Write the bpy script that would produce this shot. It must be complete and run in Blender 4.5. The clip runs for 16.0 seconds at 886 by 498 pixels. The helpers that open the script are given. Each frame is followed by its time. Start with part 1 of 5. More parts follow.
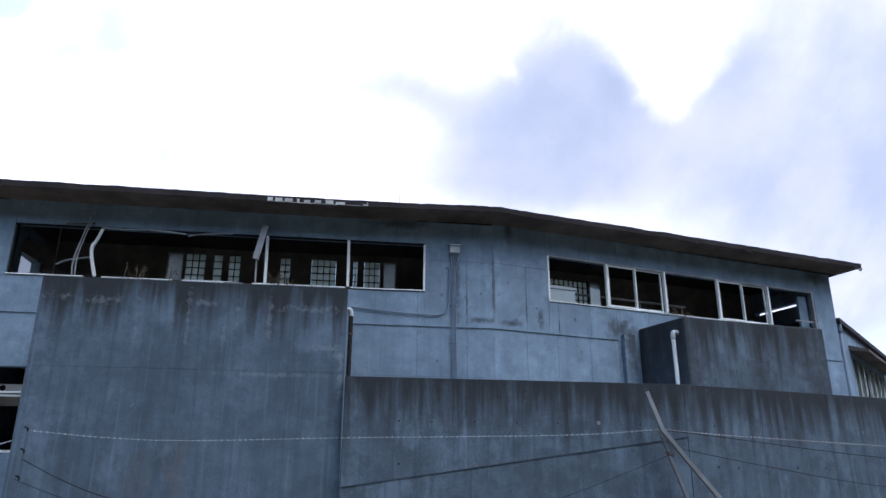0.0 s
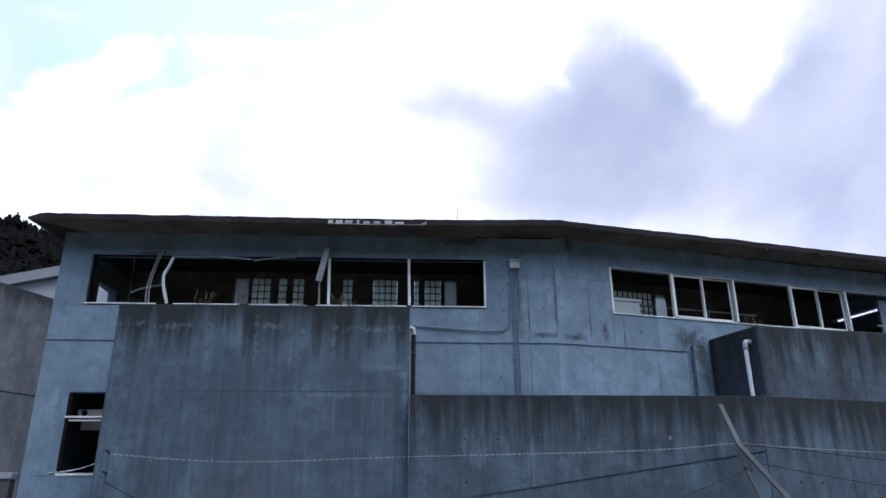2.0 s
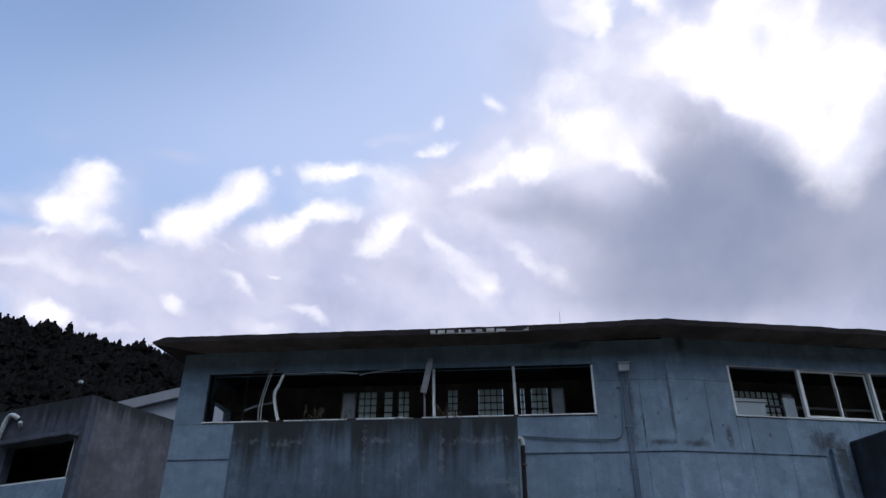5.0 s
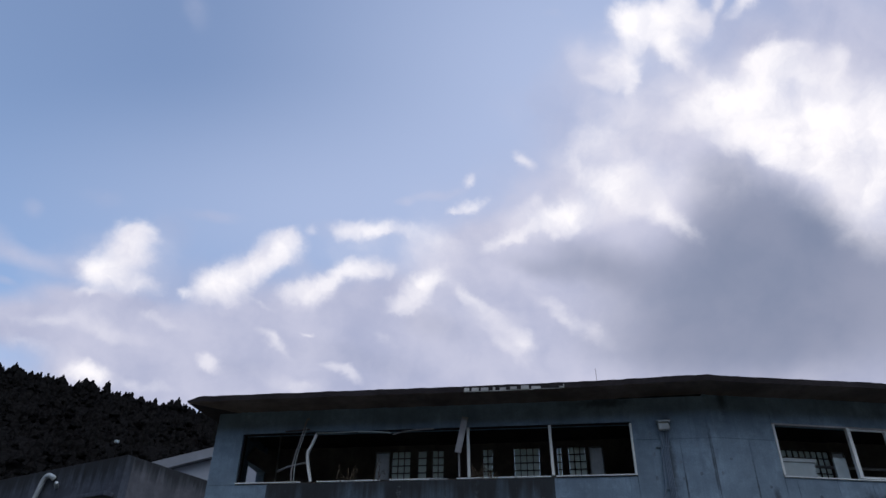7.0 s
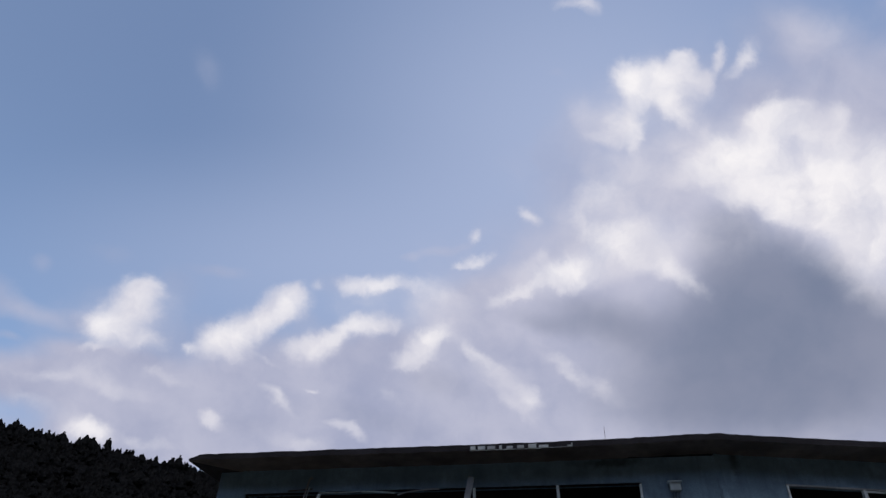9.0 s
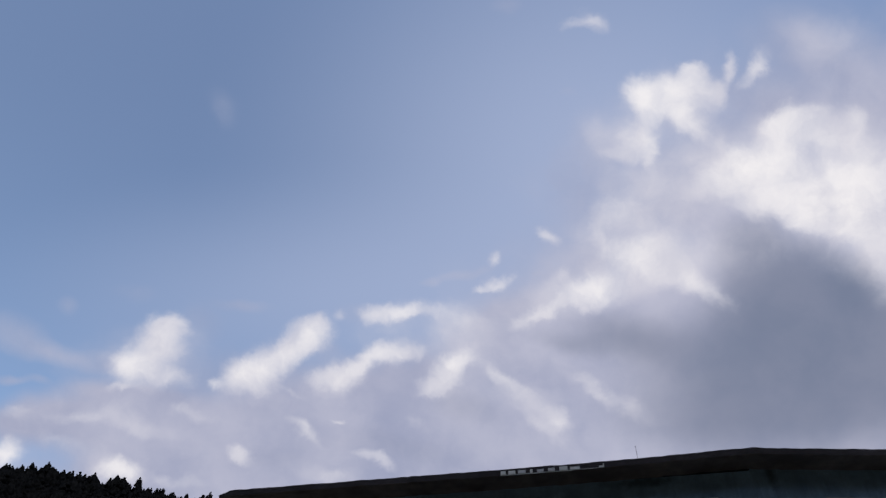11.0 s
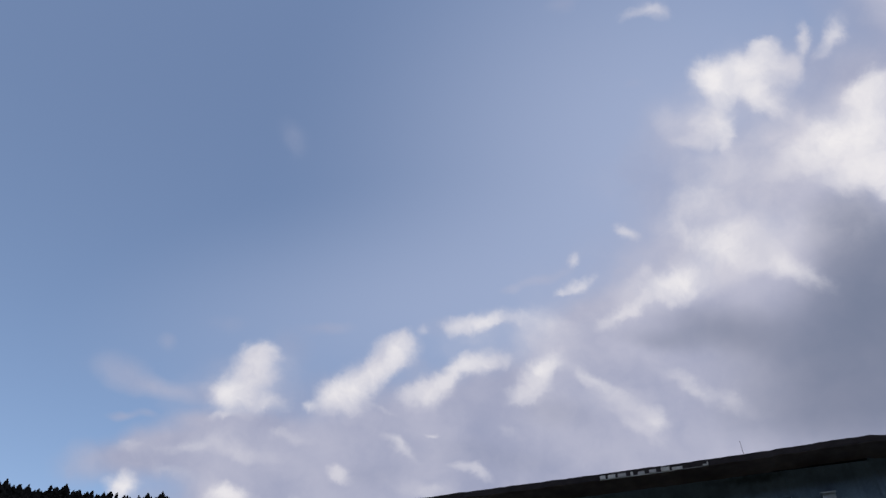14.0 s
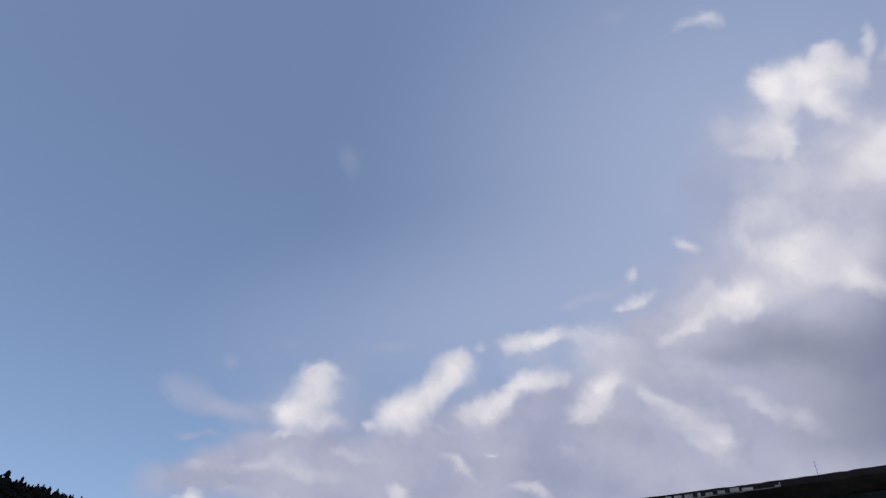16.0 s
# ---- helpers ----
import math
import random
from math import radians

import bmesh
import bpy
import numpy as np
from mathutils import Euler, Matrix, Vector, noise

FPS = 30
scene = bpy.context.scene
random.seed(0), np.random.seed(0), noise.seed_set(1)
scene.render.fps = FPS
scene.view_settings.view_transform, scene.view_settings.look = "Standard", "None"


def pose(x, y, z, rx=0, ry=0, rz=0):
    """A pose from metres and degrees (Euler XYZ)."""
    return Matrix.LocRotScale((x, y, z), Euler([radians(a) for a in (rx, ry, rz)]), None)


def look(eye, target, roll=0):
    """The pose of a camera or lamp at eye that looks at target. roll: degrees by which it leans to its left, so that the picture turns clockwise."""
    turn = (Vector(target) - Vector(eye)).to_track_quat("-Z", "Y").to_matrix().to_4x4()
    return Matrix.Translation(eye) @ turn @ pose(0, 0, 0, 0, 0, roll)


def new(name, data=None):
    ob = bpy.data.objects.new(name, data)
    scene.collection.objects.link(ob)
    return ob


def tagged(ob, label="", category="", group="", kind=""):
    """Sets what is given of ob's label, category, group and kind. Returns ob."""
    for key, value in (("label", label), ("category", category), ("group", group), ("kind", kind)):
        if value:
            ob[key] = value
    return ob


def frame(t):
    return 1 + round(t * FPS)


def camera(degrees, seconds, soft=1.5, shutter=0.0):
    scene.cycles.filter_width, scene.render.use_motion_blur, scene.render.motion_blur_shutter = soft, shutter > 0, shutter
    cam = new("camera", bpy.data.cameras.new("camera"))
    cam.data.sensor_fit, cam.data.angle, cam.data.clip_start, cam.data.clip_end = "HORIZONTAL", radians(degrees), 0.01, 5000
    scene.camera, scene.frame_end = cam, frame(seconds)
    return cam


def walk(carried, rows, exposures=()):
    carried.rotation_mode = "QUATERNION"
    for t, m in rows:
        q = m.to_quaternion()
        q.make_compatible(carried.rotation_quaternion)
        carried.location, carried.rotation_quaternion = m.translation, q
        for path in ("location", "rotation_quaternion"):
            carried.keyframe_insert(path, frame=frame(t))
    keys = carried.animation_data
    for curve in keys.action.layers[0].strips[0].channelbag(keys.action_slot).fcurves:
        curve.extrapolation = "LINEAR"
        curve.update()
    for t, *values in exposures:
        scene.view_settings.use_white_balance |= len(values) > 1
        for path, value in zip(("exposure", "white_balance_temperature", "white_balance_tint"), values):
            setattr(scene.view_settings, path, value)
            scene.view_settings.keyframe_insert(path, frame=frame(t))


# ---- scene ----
cam = camera(64.4, 16.0)
PATH = [
    (0.0, pose(0, 0, 1.5, 108.40, -0.20, -0.10)),
    (0.5, pose(0, 0, 1.5, 108.49, 0.00, 0.71)),
    (1.0, pose(0, 0, 1.5, 108.58, 0.12, 1.76)),
    (1.5, pose(0, 0, 1.5, 108.75, 0.28, 3.01)),
    (2.0, pose(0, 0, 1.5, 109.76, 0.27, 5.18)),
    (2.5, pose(0, 0, 1.5, 111.09, -0.03, 7.92)),
    (3.0, pose(0, 0, 1.5, 112.18, -0.09, 9.06)),
    (3.5, pose(0, 0, 1.5, 113.49, -0.00, 10.40)),
    (4.0, pose(0, 0, 1.5, 115.01, 0.02, 11.72)),
    (4.2, pose(0, 0, 1.5, 115.89, 0.02, 12.22)),
    (6.5, pose(0, 0, 1.5, 121.57, -0.60, 16.06)),
    (7.0, pose(0, 0, 1.5, 123.05, -0.86, 16.53)),
    (7.5, pose(0, 0, 1.5, 124.53, -1.08, 16.73)),
    (8.0, pose(0, 0, 1.5, 125.74, -1.24, 16.78)),
    (8.5, pose(0, 0, 1.5, 126.55, -1.27, 16.77)),
    (9.0, pose(0, 0, 1.5, 127.54, -1.19, 16.88)),
    (9.2, pose(0, 0, 1.5, 127.85, -1.34, 16.94)),
    (11.5, pose(0, 0, 1.5, 129.82, 0.36, 20.66)),
    (12.0, pose(0, 0, 1.5, 130.06, 0.24, 21.42)),
    (12.5, pose(0, 0, 1.5, 130.23, 0.37, 22.81)),
    (13.0, pose(0, 0, 1.5, 130.31, 0.48, 24.50)),
    (13.5, pose(0, 0, 1.5, 130.28, 0.10, 26.05)),
    (14.0, pose(0, 0, 1.5, 130.29, 0.03, 27.98)),
    (14.5, pose(0, 0, 1.5, 130.40, -0.36, 29.76)),
    (15.0, pose(0, 0, 1.5, 130.56, -0.92, 31.02)),
    (15.5, pose(0, 0, 1.5, 130.95, -1.55, 31.71)),
    (16.0, pose(0, 0, 1.5, 131.68, -2.00, 32.15)),
]
EXPOSURES = [(0.0, 1.7), (1.5, 1.65), (2.5, 1.3), (3.5, 1.0), (4.0, 0.9), (6.5, 0.49), (9.0, 0.21), (11.5, 0.13), (16.0, 0.09)]
walk(cam, PATH, EXPOSURES)

# ---------------------------------------------------------------- sky and sun
SUN_AZ, SUN_EL = 132.0, 54.0      # degrees to the right of straight ahead, degrees above the horizon
world = bpy.data.worlds.new("sky_world")
scene.world = world
world.use_nodes = True
WN = world.node_tree.nodes
WL = world.node_tree.links
WN.clear()


def wmath(op, a, b=None, clamp=False):
    n = WN.new("ShaderNodeMath")
    n.operation, n.use_clamp = op, clamp
    for k, v in enumerate((a, b)):
        if v is None:
            continue
        if isinstance(v, (int, float)):
            n.inputs[k].default_value = v
        else:
            WL.new(v, n.inputs[k])
    return n.outputs[0]


def wdot(vec, axis):
    n = WN.new("ShaderNodeVectorMath")
    n.operation = "DOT_PRODUCT"
    WL.new(vec, n.inputs[0])
    n.inputs[1].default_value = axis
    return n.outputs["Value"]


def wmix(fac, a, b):
    n = WN.new("ShaderNodeMix")
    n.data_type = "RGBA"
    for sock, v in ((n.inputs["Factor"], fac), (n.inputs["A"], a), (n.inputs["B"], b)):
        if isinstance(v, (int, float)):
            sock.default_value = v
        elif isinstance(v, tuple):
            sock.default_value = (*v, 1)
        else:
            WL.new(v, sock)
    return n.outputs["Result"]


def wnoise(vec, scale, detail, rough=0.55, color=False):
    n = WN.new("ShaderNodeTexNoise")
    n.inputs["Scale"].default_value, n.inputs["Detail"].default_value, n.inputs["Roughness"].default_value = scale, detail, rough
    WL.new(vec, n.inputs["Vector"])
    return n.outputs["Color" if color else "Fac"]


def wsmooth(v, lo, hi, out=1.0):
    n = WN.new("ShaderNodeMapRange")
    n.interpolation_type = "SMOOTHSTEP"
    n.inputs["From Min"].default_value, n.inputs["From Max"].default_value, n.inputs["To Max"].default_value = lo, hi, out
    WL.new(v, n.inputs["Value"])
    return n.outputs["Result"]


coord = WN.new("ShaderNodeTexCoord").outputs["Generated"]
sky = WN.new("ShaderNodeTexSky")
sky.sky_type, sky.sun_disc = "NISHITA", False
sky.sun_elevation, sky.sun_rotation = radians(SUN_EL), radians(SUN_AZ)
sky.air_density, sky.dust_density, sky.ozone_density = 1.0, 1.2, 1.5
SKY_STRENGTH = 0.155
blue = wmix(1.0, (0, 0, 0), sky.outputs[0])
gain = WN.new("ShaderNodeVectorMath")
gain.operation = "SCALE"
WL.new(blue, gain.inputs[0])
gain.inputs["Scale"].default_value = SKY_STRENGTH
blue = wmix(0.09, gain.outputs[0], (0.36, 0.38, 0.52))     # thin high haze

# The cloud sheet: a plane tilted towards the view of the north-west sky; u to the right, v up, in tangents.
sheet = pose(0, 0, 0, 129.8, 0.36, 20.65).to_3x3()
right_axis, up_axis, ahead_axis = (tuple(sheet @ Vector(v)) for v in ((1, 0, 0), (0, 1, 0), (0, 0, -1)))
depth = wmath("MAXIMUM", wdot(coord, ahead_axis), 0.12)
front = wsmooth(wdot(coord, ahead_axis), 0.2, 0.45)
uv = WN.new("ShaderNodeCombineXYZ")
WL.new(wmath("DIVIDE", wdot(coord, right_axis), depth), uv.inputs[0])
WL.new(wmath("DIVIDE", wdot(coord, up_axis), depth), uv.inputs[1])
uv = uv.outputs[0]


def warp(vec, scale, detail, amount):
    c = WN.new("ShaderNodeVectorMath")
    c.operation = "SUBTRACT"
    WL.new(wnoise(vec, scale, detail, 0.6, True), c.inputs[0])
    c.inputs[1].default_value = (0.5, 0.5, 0.5)
    m = WN.new("ShaderNodeVectorMath")
    m.operation = "MULTIPLY_ADD"
    WL.new(c.outputs[0], m.inputs[0])
    m.inputs[1].default_value = (amount, amount, 0)
    WL.new(vec, m.inputs[2])
    return m.outputs[0]


ragged = warp(warp(uv, 5.0, 3.0, 0.05), 14.0, 6.0, 0.055)
soft_uv = warp(uv, 3.5, 4.0, 0.08)


def cloud(gap, vec, x, y, w, h, turn=0, strength=1.0):
    """Lays one soft oval of cloud at (x, y), half as wide and high as (w, h) hundredths, over what the gap still leaves open."""
    here = vec
    if gap is not None:
        split = WN.new("ShaderNodeSeparateXYZ")
        join = WN.new("ShaderNodeCombineXYZ")
        WL.new(vec, split.inputs[0]), WL.new(split.outputs[0], join.inputs[0]), WL.new(split.outputs[1], join.inputs[1]), WL.new(gap, join.inputs[2])
        here = join.outputs[0]
    n = WN.new("ShaderNodeMapping")
    n.vector_type = "TEXTURE"
    n.inputs["Location"].default_value = (x / 100, y / 100, 0)
    n.inputs["Rotation"].default_value = (0, 0, radians(turn))
    n.inputs["Scale"].default_value = (w / 100, h / 100, 1000)
    WL.new(here, n.inputs["Vector"])
    r = WN.new("ShaderNodeVectorMath")
    r.operation = "LENGTH"
    WL.new(n.outputs[0], r.inputs[0])
    one = WN.new("ShaderNodeMapRange")
    one.interpolation_type = "SMOOTHSTEP"
    for key, v in (("From Min", 1.35), ("From Max", 0.0), ("To Min", 1.0), ("To Max", 1.0 - strength)):
        one.inputs[key].default_value = v
    WL.new(r.outputs["Value"], one.inputs["Value"])
    return one.outputs["Result"] if gap is None else wmath("MULTIPLY", gap, one.outputs["Result"])


veil = None
veil = cloud(veil, soft_uv, -59.4, -13.2, 6.0, 3.2, -25, 0.55)
veil = cloud(veil, soft_uv, -53.3, -16.4, 7.2, 1.9, -15, 0.5)
veil = cloud(veil, soft_uv, -46.1, -17.6, 4.8, 1.9, -8, 0.45)
veil = cloud(veil, soft_uv, -59.8, -19.8, 3.2, 0.8, -10, 0.5)
veil = cloud(veil, soft_uv, -56.1, -20.0, 2.4, 0.8, -20, 0.4)
veil = cloud(veil, soft_uv, -52.9, -9.6, 2.1, 1.8, -30, 0.35)
veil = cloud(veil, soft_uv, -43.7, -7.1, 4.8, 2.1, 0, 0.22)
veil = cloud(veil, soft_uv, -27.6, -8.4, 4.8, 1.1, -5, 0.35)
veil = cloud(veil, soft_uv, -10.8, -9.6, 4.8, 2.1, 0, 0.3)
veil = cloud(veil, soft_uv, -30.0, 19.0, 2.6, 3.7, 40, 0.2)
veil = cloud(veil, soft_uv, 9.3, 34.2, 3.2, 1.8, 0, 0.35)
veil = cloud(veil, soft_uv, 17.7, 21.6, 2.4, 1.0, 0, 0.3)
veil = cloud(veil, soft_uv, -34.1, -11.2, 4.8, 4.0, 0, 0.3)
veil = cloud(veil, soft_uv, -15.6, -14.4, 3.2, 2.1, 0, 0.35)
veil = cloud(veil, soft_uv, 4.5, -3.9, 4.8, 1.0, 15, 0.35)
veil = cloud(veil, soft_uv, -0.3, -5.5, 1.9, 0.8, 0, 0.3)
veil = cloud(veil, soft_uv, 14.1, -4.7, 1.6, 0.6, 0, 0.3)
veil = cloud(veil, soft_uv, 19.8, 8.9, 6.4, 7.2, 0, 0.4)
veil = cloud(veil, soft_uv, 46.3, 21.0, 15.3, 5.6, 0, 0.5)
veil = cloud(veil, soft_uv, 52.7, 29.8, 12.0, 6.4, 0, 0.45)
veil = cloud(veil, soft_uv, 22.2, 15.3, 5.6, 5.6, 0, 0.45)
veil = cloud(veil, soft_uv, 58.3, 25.8, 9.6, 6.4, 0, 0.4)
haze = None
haze = cloud(haze, soft_uv, -54.1, -26.4, 18.5, 5.0, 0, 0.9)
haze = cloud(haze, soft_uv, -28.4, -28.8, 25.7, 6.8, 0, 0.95)
haze = cloud(haze, soft_uv, 0.5, -24.0, 20.9, 9.6, 0, 0.95)
haze = cloud(haze, soft_uv, 24.6, -16.0, 20.9, 10.4, 0, 1)
haze = cloud(haze, soft_uv, 46.3, -9.6, 25.7, 16.1, 0, 1)
haze = cloud(haze, soft_uv, 12.5, -12.0, 8.8, 4.8, 0, 0.8)
haze = cloud(haze, soft_uv, 34.2, -25.6, 26.5, 11.2, 0, 1)
haze = cloud(haze, soft_uv, -43.7, -22.4, 8.8, 2.1, -8, 0.7)
haze = cloud(haze, soft_uv, 58.3, -3.1, 16.1, 14.5, 0, 1)
haze = cloud(haze, soft_uv, -38.1, -33.7, 20.9, 4.0, 0, 0.9)
haze = cloud(haze, soft_uv, -14.0, -32.0, 25.7, 5.6, 0, 1)
haze = cloud(haze, soft_uv, -59.8, -34.5, 7.2, 4.0, 0, 0.5)
haze = cloud(haze, soft_uv, 56.6, -5.5, 51.0, 33.7, 0, 1)
haze = cloud(haze, soft_uv, 67.6, -23.2, 57.0, 22.8, 0, 1)
haze = cloud(haze, soft_uv, 111.2, -12.3, 78.6, 51.9, 0, 1)
haze = cloud(haze, soft_uv, 19.7, -27.4, 44.2, 10.6, 0, 0.9)
haze = cloud(haze, soft_uv, 118.9, 9.1, 66.6, 50.0, 0, 0.9)
haze = cloud(haze, soft_uv, -8.7, -24.6, 27.9, 10.1, 0, 0.7)
haze = cloud(haze, soft_uv, -35.5, -23.6, 23.6, 13.6, 0, 0.55)
dark = None
dark = cloud(dark, soft_uv, 58.3, -16.0, 18.5, 15.3, -5, 1)
dark = cloud(dark, soft_uv, 51.9, -9.6, 13.7, 10.4, -30, 0.52)
dark = cloud(dark, soft_uv, 44.7, 0.1, 7.2, 4.8, -35, 0.45)
dark = cloud(dark, soft_uv, 61.5, -6.3, 10.4, 6.4, -30, 0.75)
dark = cloud(dark, soft_uv, 39.8, -16.0, 19.3, 7.2, -10, 0.48)
dark = cloud(dark, soft_uv, 27.8, -12.8, 11.2, 3.6, -8, 0.5)
dark = cloud(dark, soft_uv, 42.2, -24.0, 20.9, 7.2, 0, 0.7)
dark = cloud(dark, soft_uv, 19.0, -13.6, 7.2, 1.9, -10, 0.35)
dark = cloud(dark, soft_uv, 3.7, -22.4, 8.8, 3.2, -25, 0.3)
dark = cloud(dark, soft_uv, -23.6, -29.6, 12.9, 3.2, 0, 0.18)
dark = cloud(dark, soft_uv, -5.9, -28.0, 14.5, 3.2, -10, 0.25)
dark = cloud(dark, soft_uv, 48.0, -2.3, 8.7, 10.6, 15, 0.4)
dark = cloud(dark, soft_uv, 79.2, -1.4, 9.7, 20.5, 0, 0.6)
dark = cloud(dark, soft_uv, 58.9, -14.9, 34.6, 15.7, 0, 0.4)
dark = cloud(dark, soft_uv, 53.0, -17.4, 26.4, 11.2, -8, 0.3)
dark = cloud(dark, soft_uv, 87.1, -14.6, 39.1, 16.9, -10, 0.45)
dark = cloud(dark, soft_uv, 95.1, 4.1, 20.6, 26.1, 20, 0.48)
dark = cloud(dark, soft_uv, 140.7, -2.7, 70.8, 82.6, 0, 0.85)
glow = None
glow = cloud(glow, soft_uv, 32.6, 0.1, 15.3, 6.4, -5, 0.8)
glow = cloud(glow, soft_uv, 28.6, 8.9, 8.8, 8.8, 0, 0.55)
glow = cloud(glow, soft_uv, 42.2, 11.3, 13.7, 6.4, 5, 0.75)
glow = cloud(glow, soft_uv, 55.1, 12.1, 13.7, 9.6, 0, 0.8)
glow = cloud(glow, soft_uv, 23.0, -6.3, 12.0, 3.6, 12, 0.75)
glow = cloud(glow, soft_uv, 63.1, 4.9, 9.6, 7.2, -20, 0.9)
glow = cloud(glow, soft_uv, 32.6, 19.4, 8.8, 6.4, 0, 0.5)
glow = cloud(glow, soft_uv, 22.2, 16.1, 4.0, 4.8, 0, 0.3)
glow = cloud(glow, soft_uv, 54.3, 30.6, 10.4, 4.8, 0, 0.35)
glow = cloud(glow, soft_uv, 4.5, -12.8, 8.8, 5.6, 0, 0.45)
glow = cloud(glow, soft_uv, -5.9, -12.0, 8.8, 4.8, 0, 0.3)
glow = cloud(glow, soft_uv, -39.7, -16.0, 8.8, 6.4, 20, 0.4)
glow = cloud(glow, soft_uv, -22.8, -16.0, 9.6, 4.8, 25, 0.35)
glow = cloud(glow, soft_uv, 60.3, 8.0, 19.9, 11.5, 0, 0.9)
glow = cloud(glow, soft_uv, 68.2, -0.0, 8.9, 10.0, 0, 0.8)
glow = cloud(glow, soft_uv, 11.9, -21.8, 16.9, 5.1, -25, 0.35)
white = None
white = cloud(white, ragged, -39.3, -14.5, 4.9, 4.3, 35, 1)
white = cloud(white, ragged, -42.5, -18.0, 5.3, 3.8, 0, 0.95)
white = cloud(white, ragged, -38.1, -20.0, 3.7, 2.3, 0, 0.7)
white = cloud(white, ragged, -37.7, -12.0, 3.2, 2.3, 20, 0.7)
white = cloud(white, ragged, -45.3, -21.2, 3.2, 1.0, 5, 0.55)
white = cloud(white, ragged, -25.9, -17.8, 6.0, 3.4, 22, 1)
white = cloud(white, ragged, -21.2, -14.2, 5.5, 3.2, 28, 0.9)
white = cloud(white, ragged, -18.2, -12.8, 4.4, 3.2, 10, 1)
white = cloud(white, ragged, -18.4, -10.8, 2.7, 1.4, -15, 0.5)
white = cloud(white, ragged, -14.1, -19.0, 4.6, 2.3, 5, 1)
white = cloud(white, ragged, -10.8, -17.2, 4.0, 1.6, 25, 0.75)
white = cloud(white, ragged, -6.3, -15.2, 5.5, 2.4, 15, 0.95)
white = cloud(white, ragged, -3.1, -15.0, 2.3, 1.4, 0, 0.5)
white = cloud(white, ragged, 1.7, -17.8, 4.9, 2.9, 28, 1)
white = cloud(white, ragged, -0.7, -19.6, 3.5, 1.3, 10, 0.7)
white = cloud(white, ragged, 3.7, -16.0, 3.0, 2.2, 10, 0.6)
white = cloud(white, ragged, -2.7, -18.8, 3.0, 0.8, 0, 0.4)
white = cloud(white, ragged, -4.7, -9.2, 6.4, 1.9, 3, 0.78)
white = cloud(white, ragged, -9.2, -9.6, 3.0, 2.0, 20, 0.5)
white = cloud(white, ragged, 3.7, -10.8, 5.3, 3.2, -15, 0.42)
white = cloud(white, ragged, 8.7, -5.5, 2.7, 1.3, 10, 0.58)
white = cloud(white, ragged, 8.5, -2.0, 1.3, 1.2, 0, 0.5)
white = cloud(white, ragged, 15.3, 1.6, 2.4, 1.4, -25, 0.58)
white = cloud(white, ragged, 6.3, -6.2, 1.4, 0.7, 0, 0.4)
white = cloud(white, ragged, -14.0, -9.8, 1.1, 1.1, 0, 0.4)
white = cloud(white, ragged, -31.8, -20.3, 1.9, 0.9, 0, 0.5)
white = cloud(white, ragged, -19.6, -20.8, 3.2, 0.8, -25, 0.3)
white = cloud(white, ragged, -14.0, -24.1, 1.3, 0.6, 0, 0.5)
white = cloud(white, ragged, 33.4, 22.2, 6.4, 3.6, 5, 1)
white = cloud(white, ragged, 34.6, 19.0, 6.4, 2.9, -25, 0.9)
white = cloud(white, ragged, 28.6, 21.0, 3.5, 3.6, 0, 0.9)
white = cloud(white, ragged, 30.2, 13.3, 1.5, 3.1, 8, 0.55)
white = cloud(white, ragged, 28.2, 15.3, 3.2, 4.0, 5, 0.85)
white = cloud(white, ragged, 35.4, 25.0, 1.9, 1.6, 40, 0.7)
white = cloud(white, ragged, 31.0, 8.9, 1.8, 2.7, 5, 0.35)
white = cloud(white, ragged, 41.0, 26.2, 1.4, 3.1, -8, 0.75)
white = cloud(white, ragged, 45.1, 25.4, 3.7, 2.0, 42, 0.8)
white = cloud(white, ragged, 39.0, 22.2, 2.3, 2.3, 0, 0.6)
white = cloud(white, ragged, 44.7, 13.1, 7.8, 3.8, 3, 1)
white = cloud(white, ragged, 41.0, 10.9, 5.3, 2.7, 20, 0.9)
white = cloud(white, ragged, 48.7, 15.3, 3.5, 4.0, 0, 0.7)
white = cloud(white, ragged, 38.2, 8.5, 5.3, 2.0, 15, 0.5)
white = cloud(white, ragged, 54.7, 16.5, 7.2, 3.4, -10, 0.85)
white = cloud(white, ragged, 59.1, 18.2, 3.0, 2.2, -40, 0.6)
white = cloud(white, ragged, 50.3, 19.0, 5.3, 2.3, 15, 0.6)
white = cloud(white, ragged, 61.9, 11.3, 5.3, 5.4, 0, 0.95)
white = cloud(white, ragged, 54.3, 7.3, 5.3, 4.3, 10, 0.95)
white = cloud(white, ragged, 60.7, 4.5, 6.2, 4.1, -20, 1)
white = cloud(white, ragged, 51.9, 4.1, 4.4, 2.3, 0, 0.6)
white = cloud(white, ragged, 56.7, 10.5, 5.3, 4.5, 0, 0.7)
white = cloud(white, ragged, 30.2, -0.7, 8.4, 2.7, -5, 0.75)
white = cloud(white, ragged, 33.4, -3.9, 8.4, 3.1, -20, 0.8)
white = cloud(white, ragged, 21.8, -5.9, 7.5, 2.7, 12, 0.75)
white = cloud(white, ragged, 39.8, -7.6, 3.9, 2.2, -40, 0.42)
white = cloud(white, ragged, 14.9, -9.7, 6.2, 1.3, 20, 0.6)
white = cloud(white, ragged, 25.4, 5.7, 6.6, 3.6, 15, 0.5)
white = cloud(white, ragged, 23.0, 15.3, 2.7, 3.6, 20, 0.35)
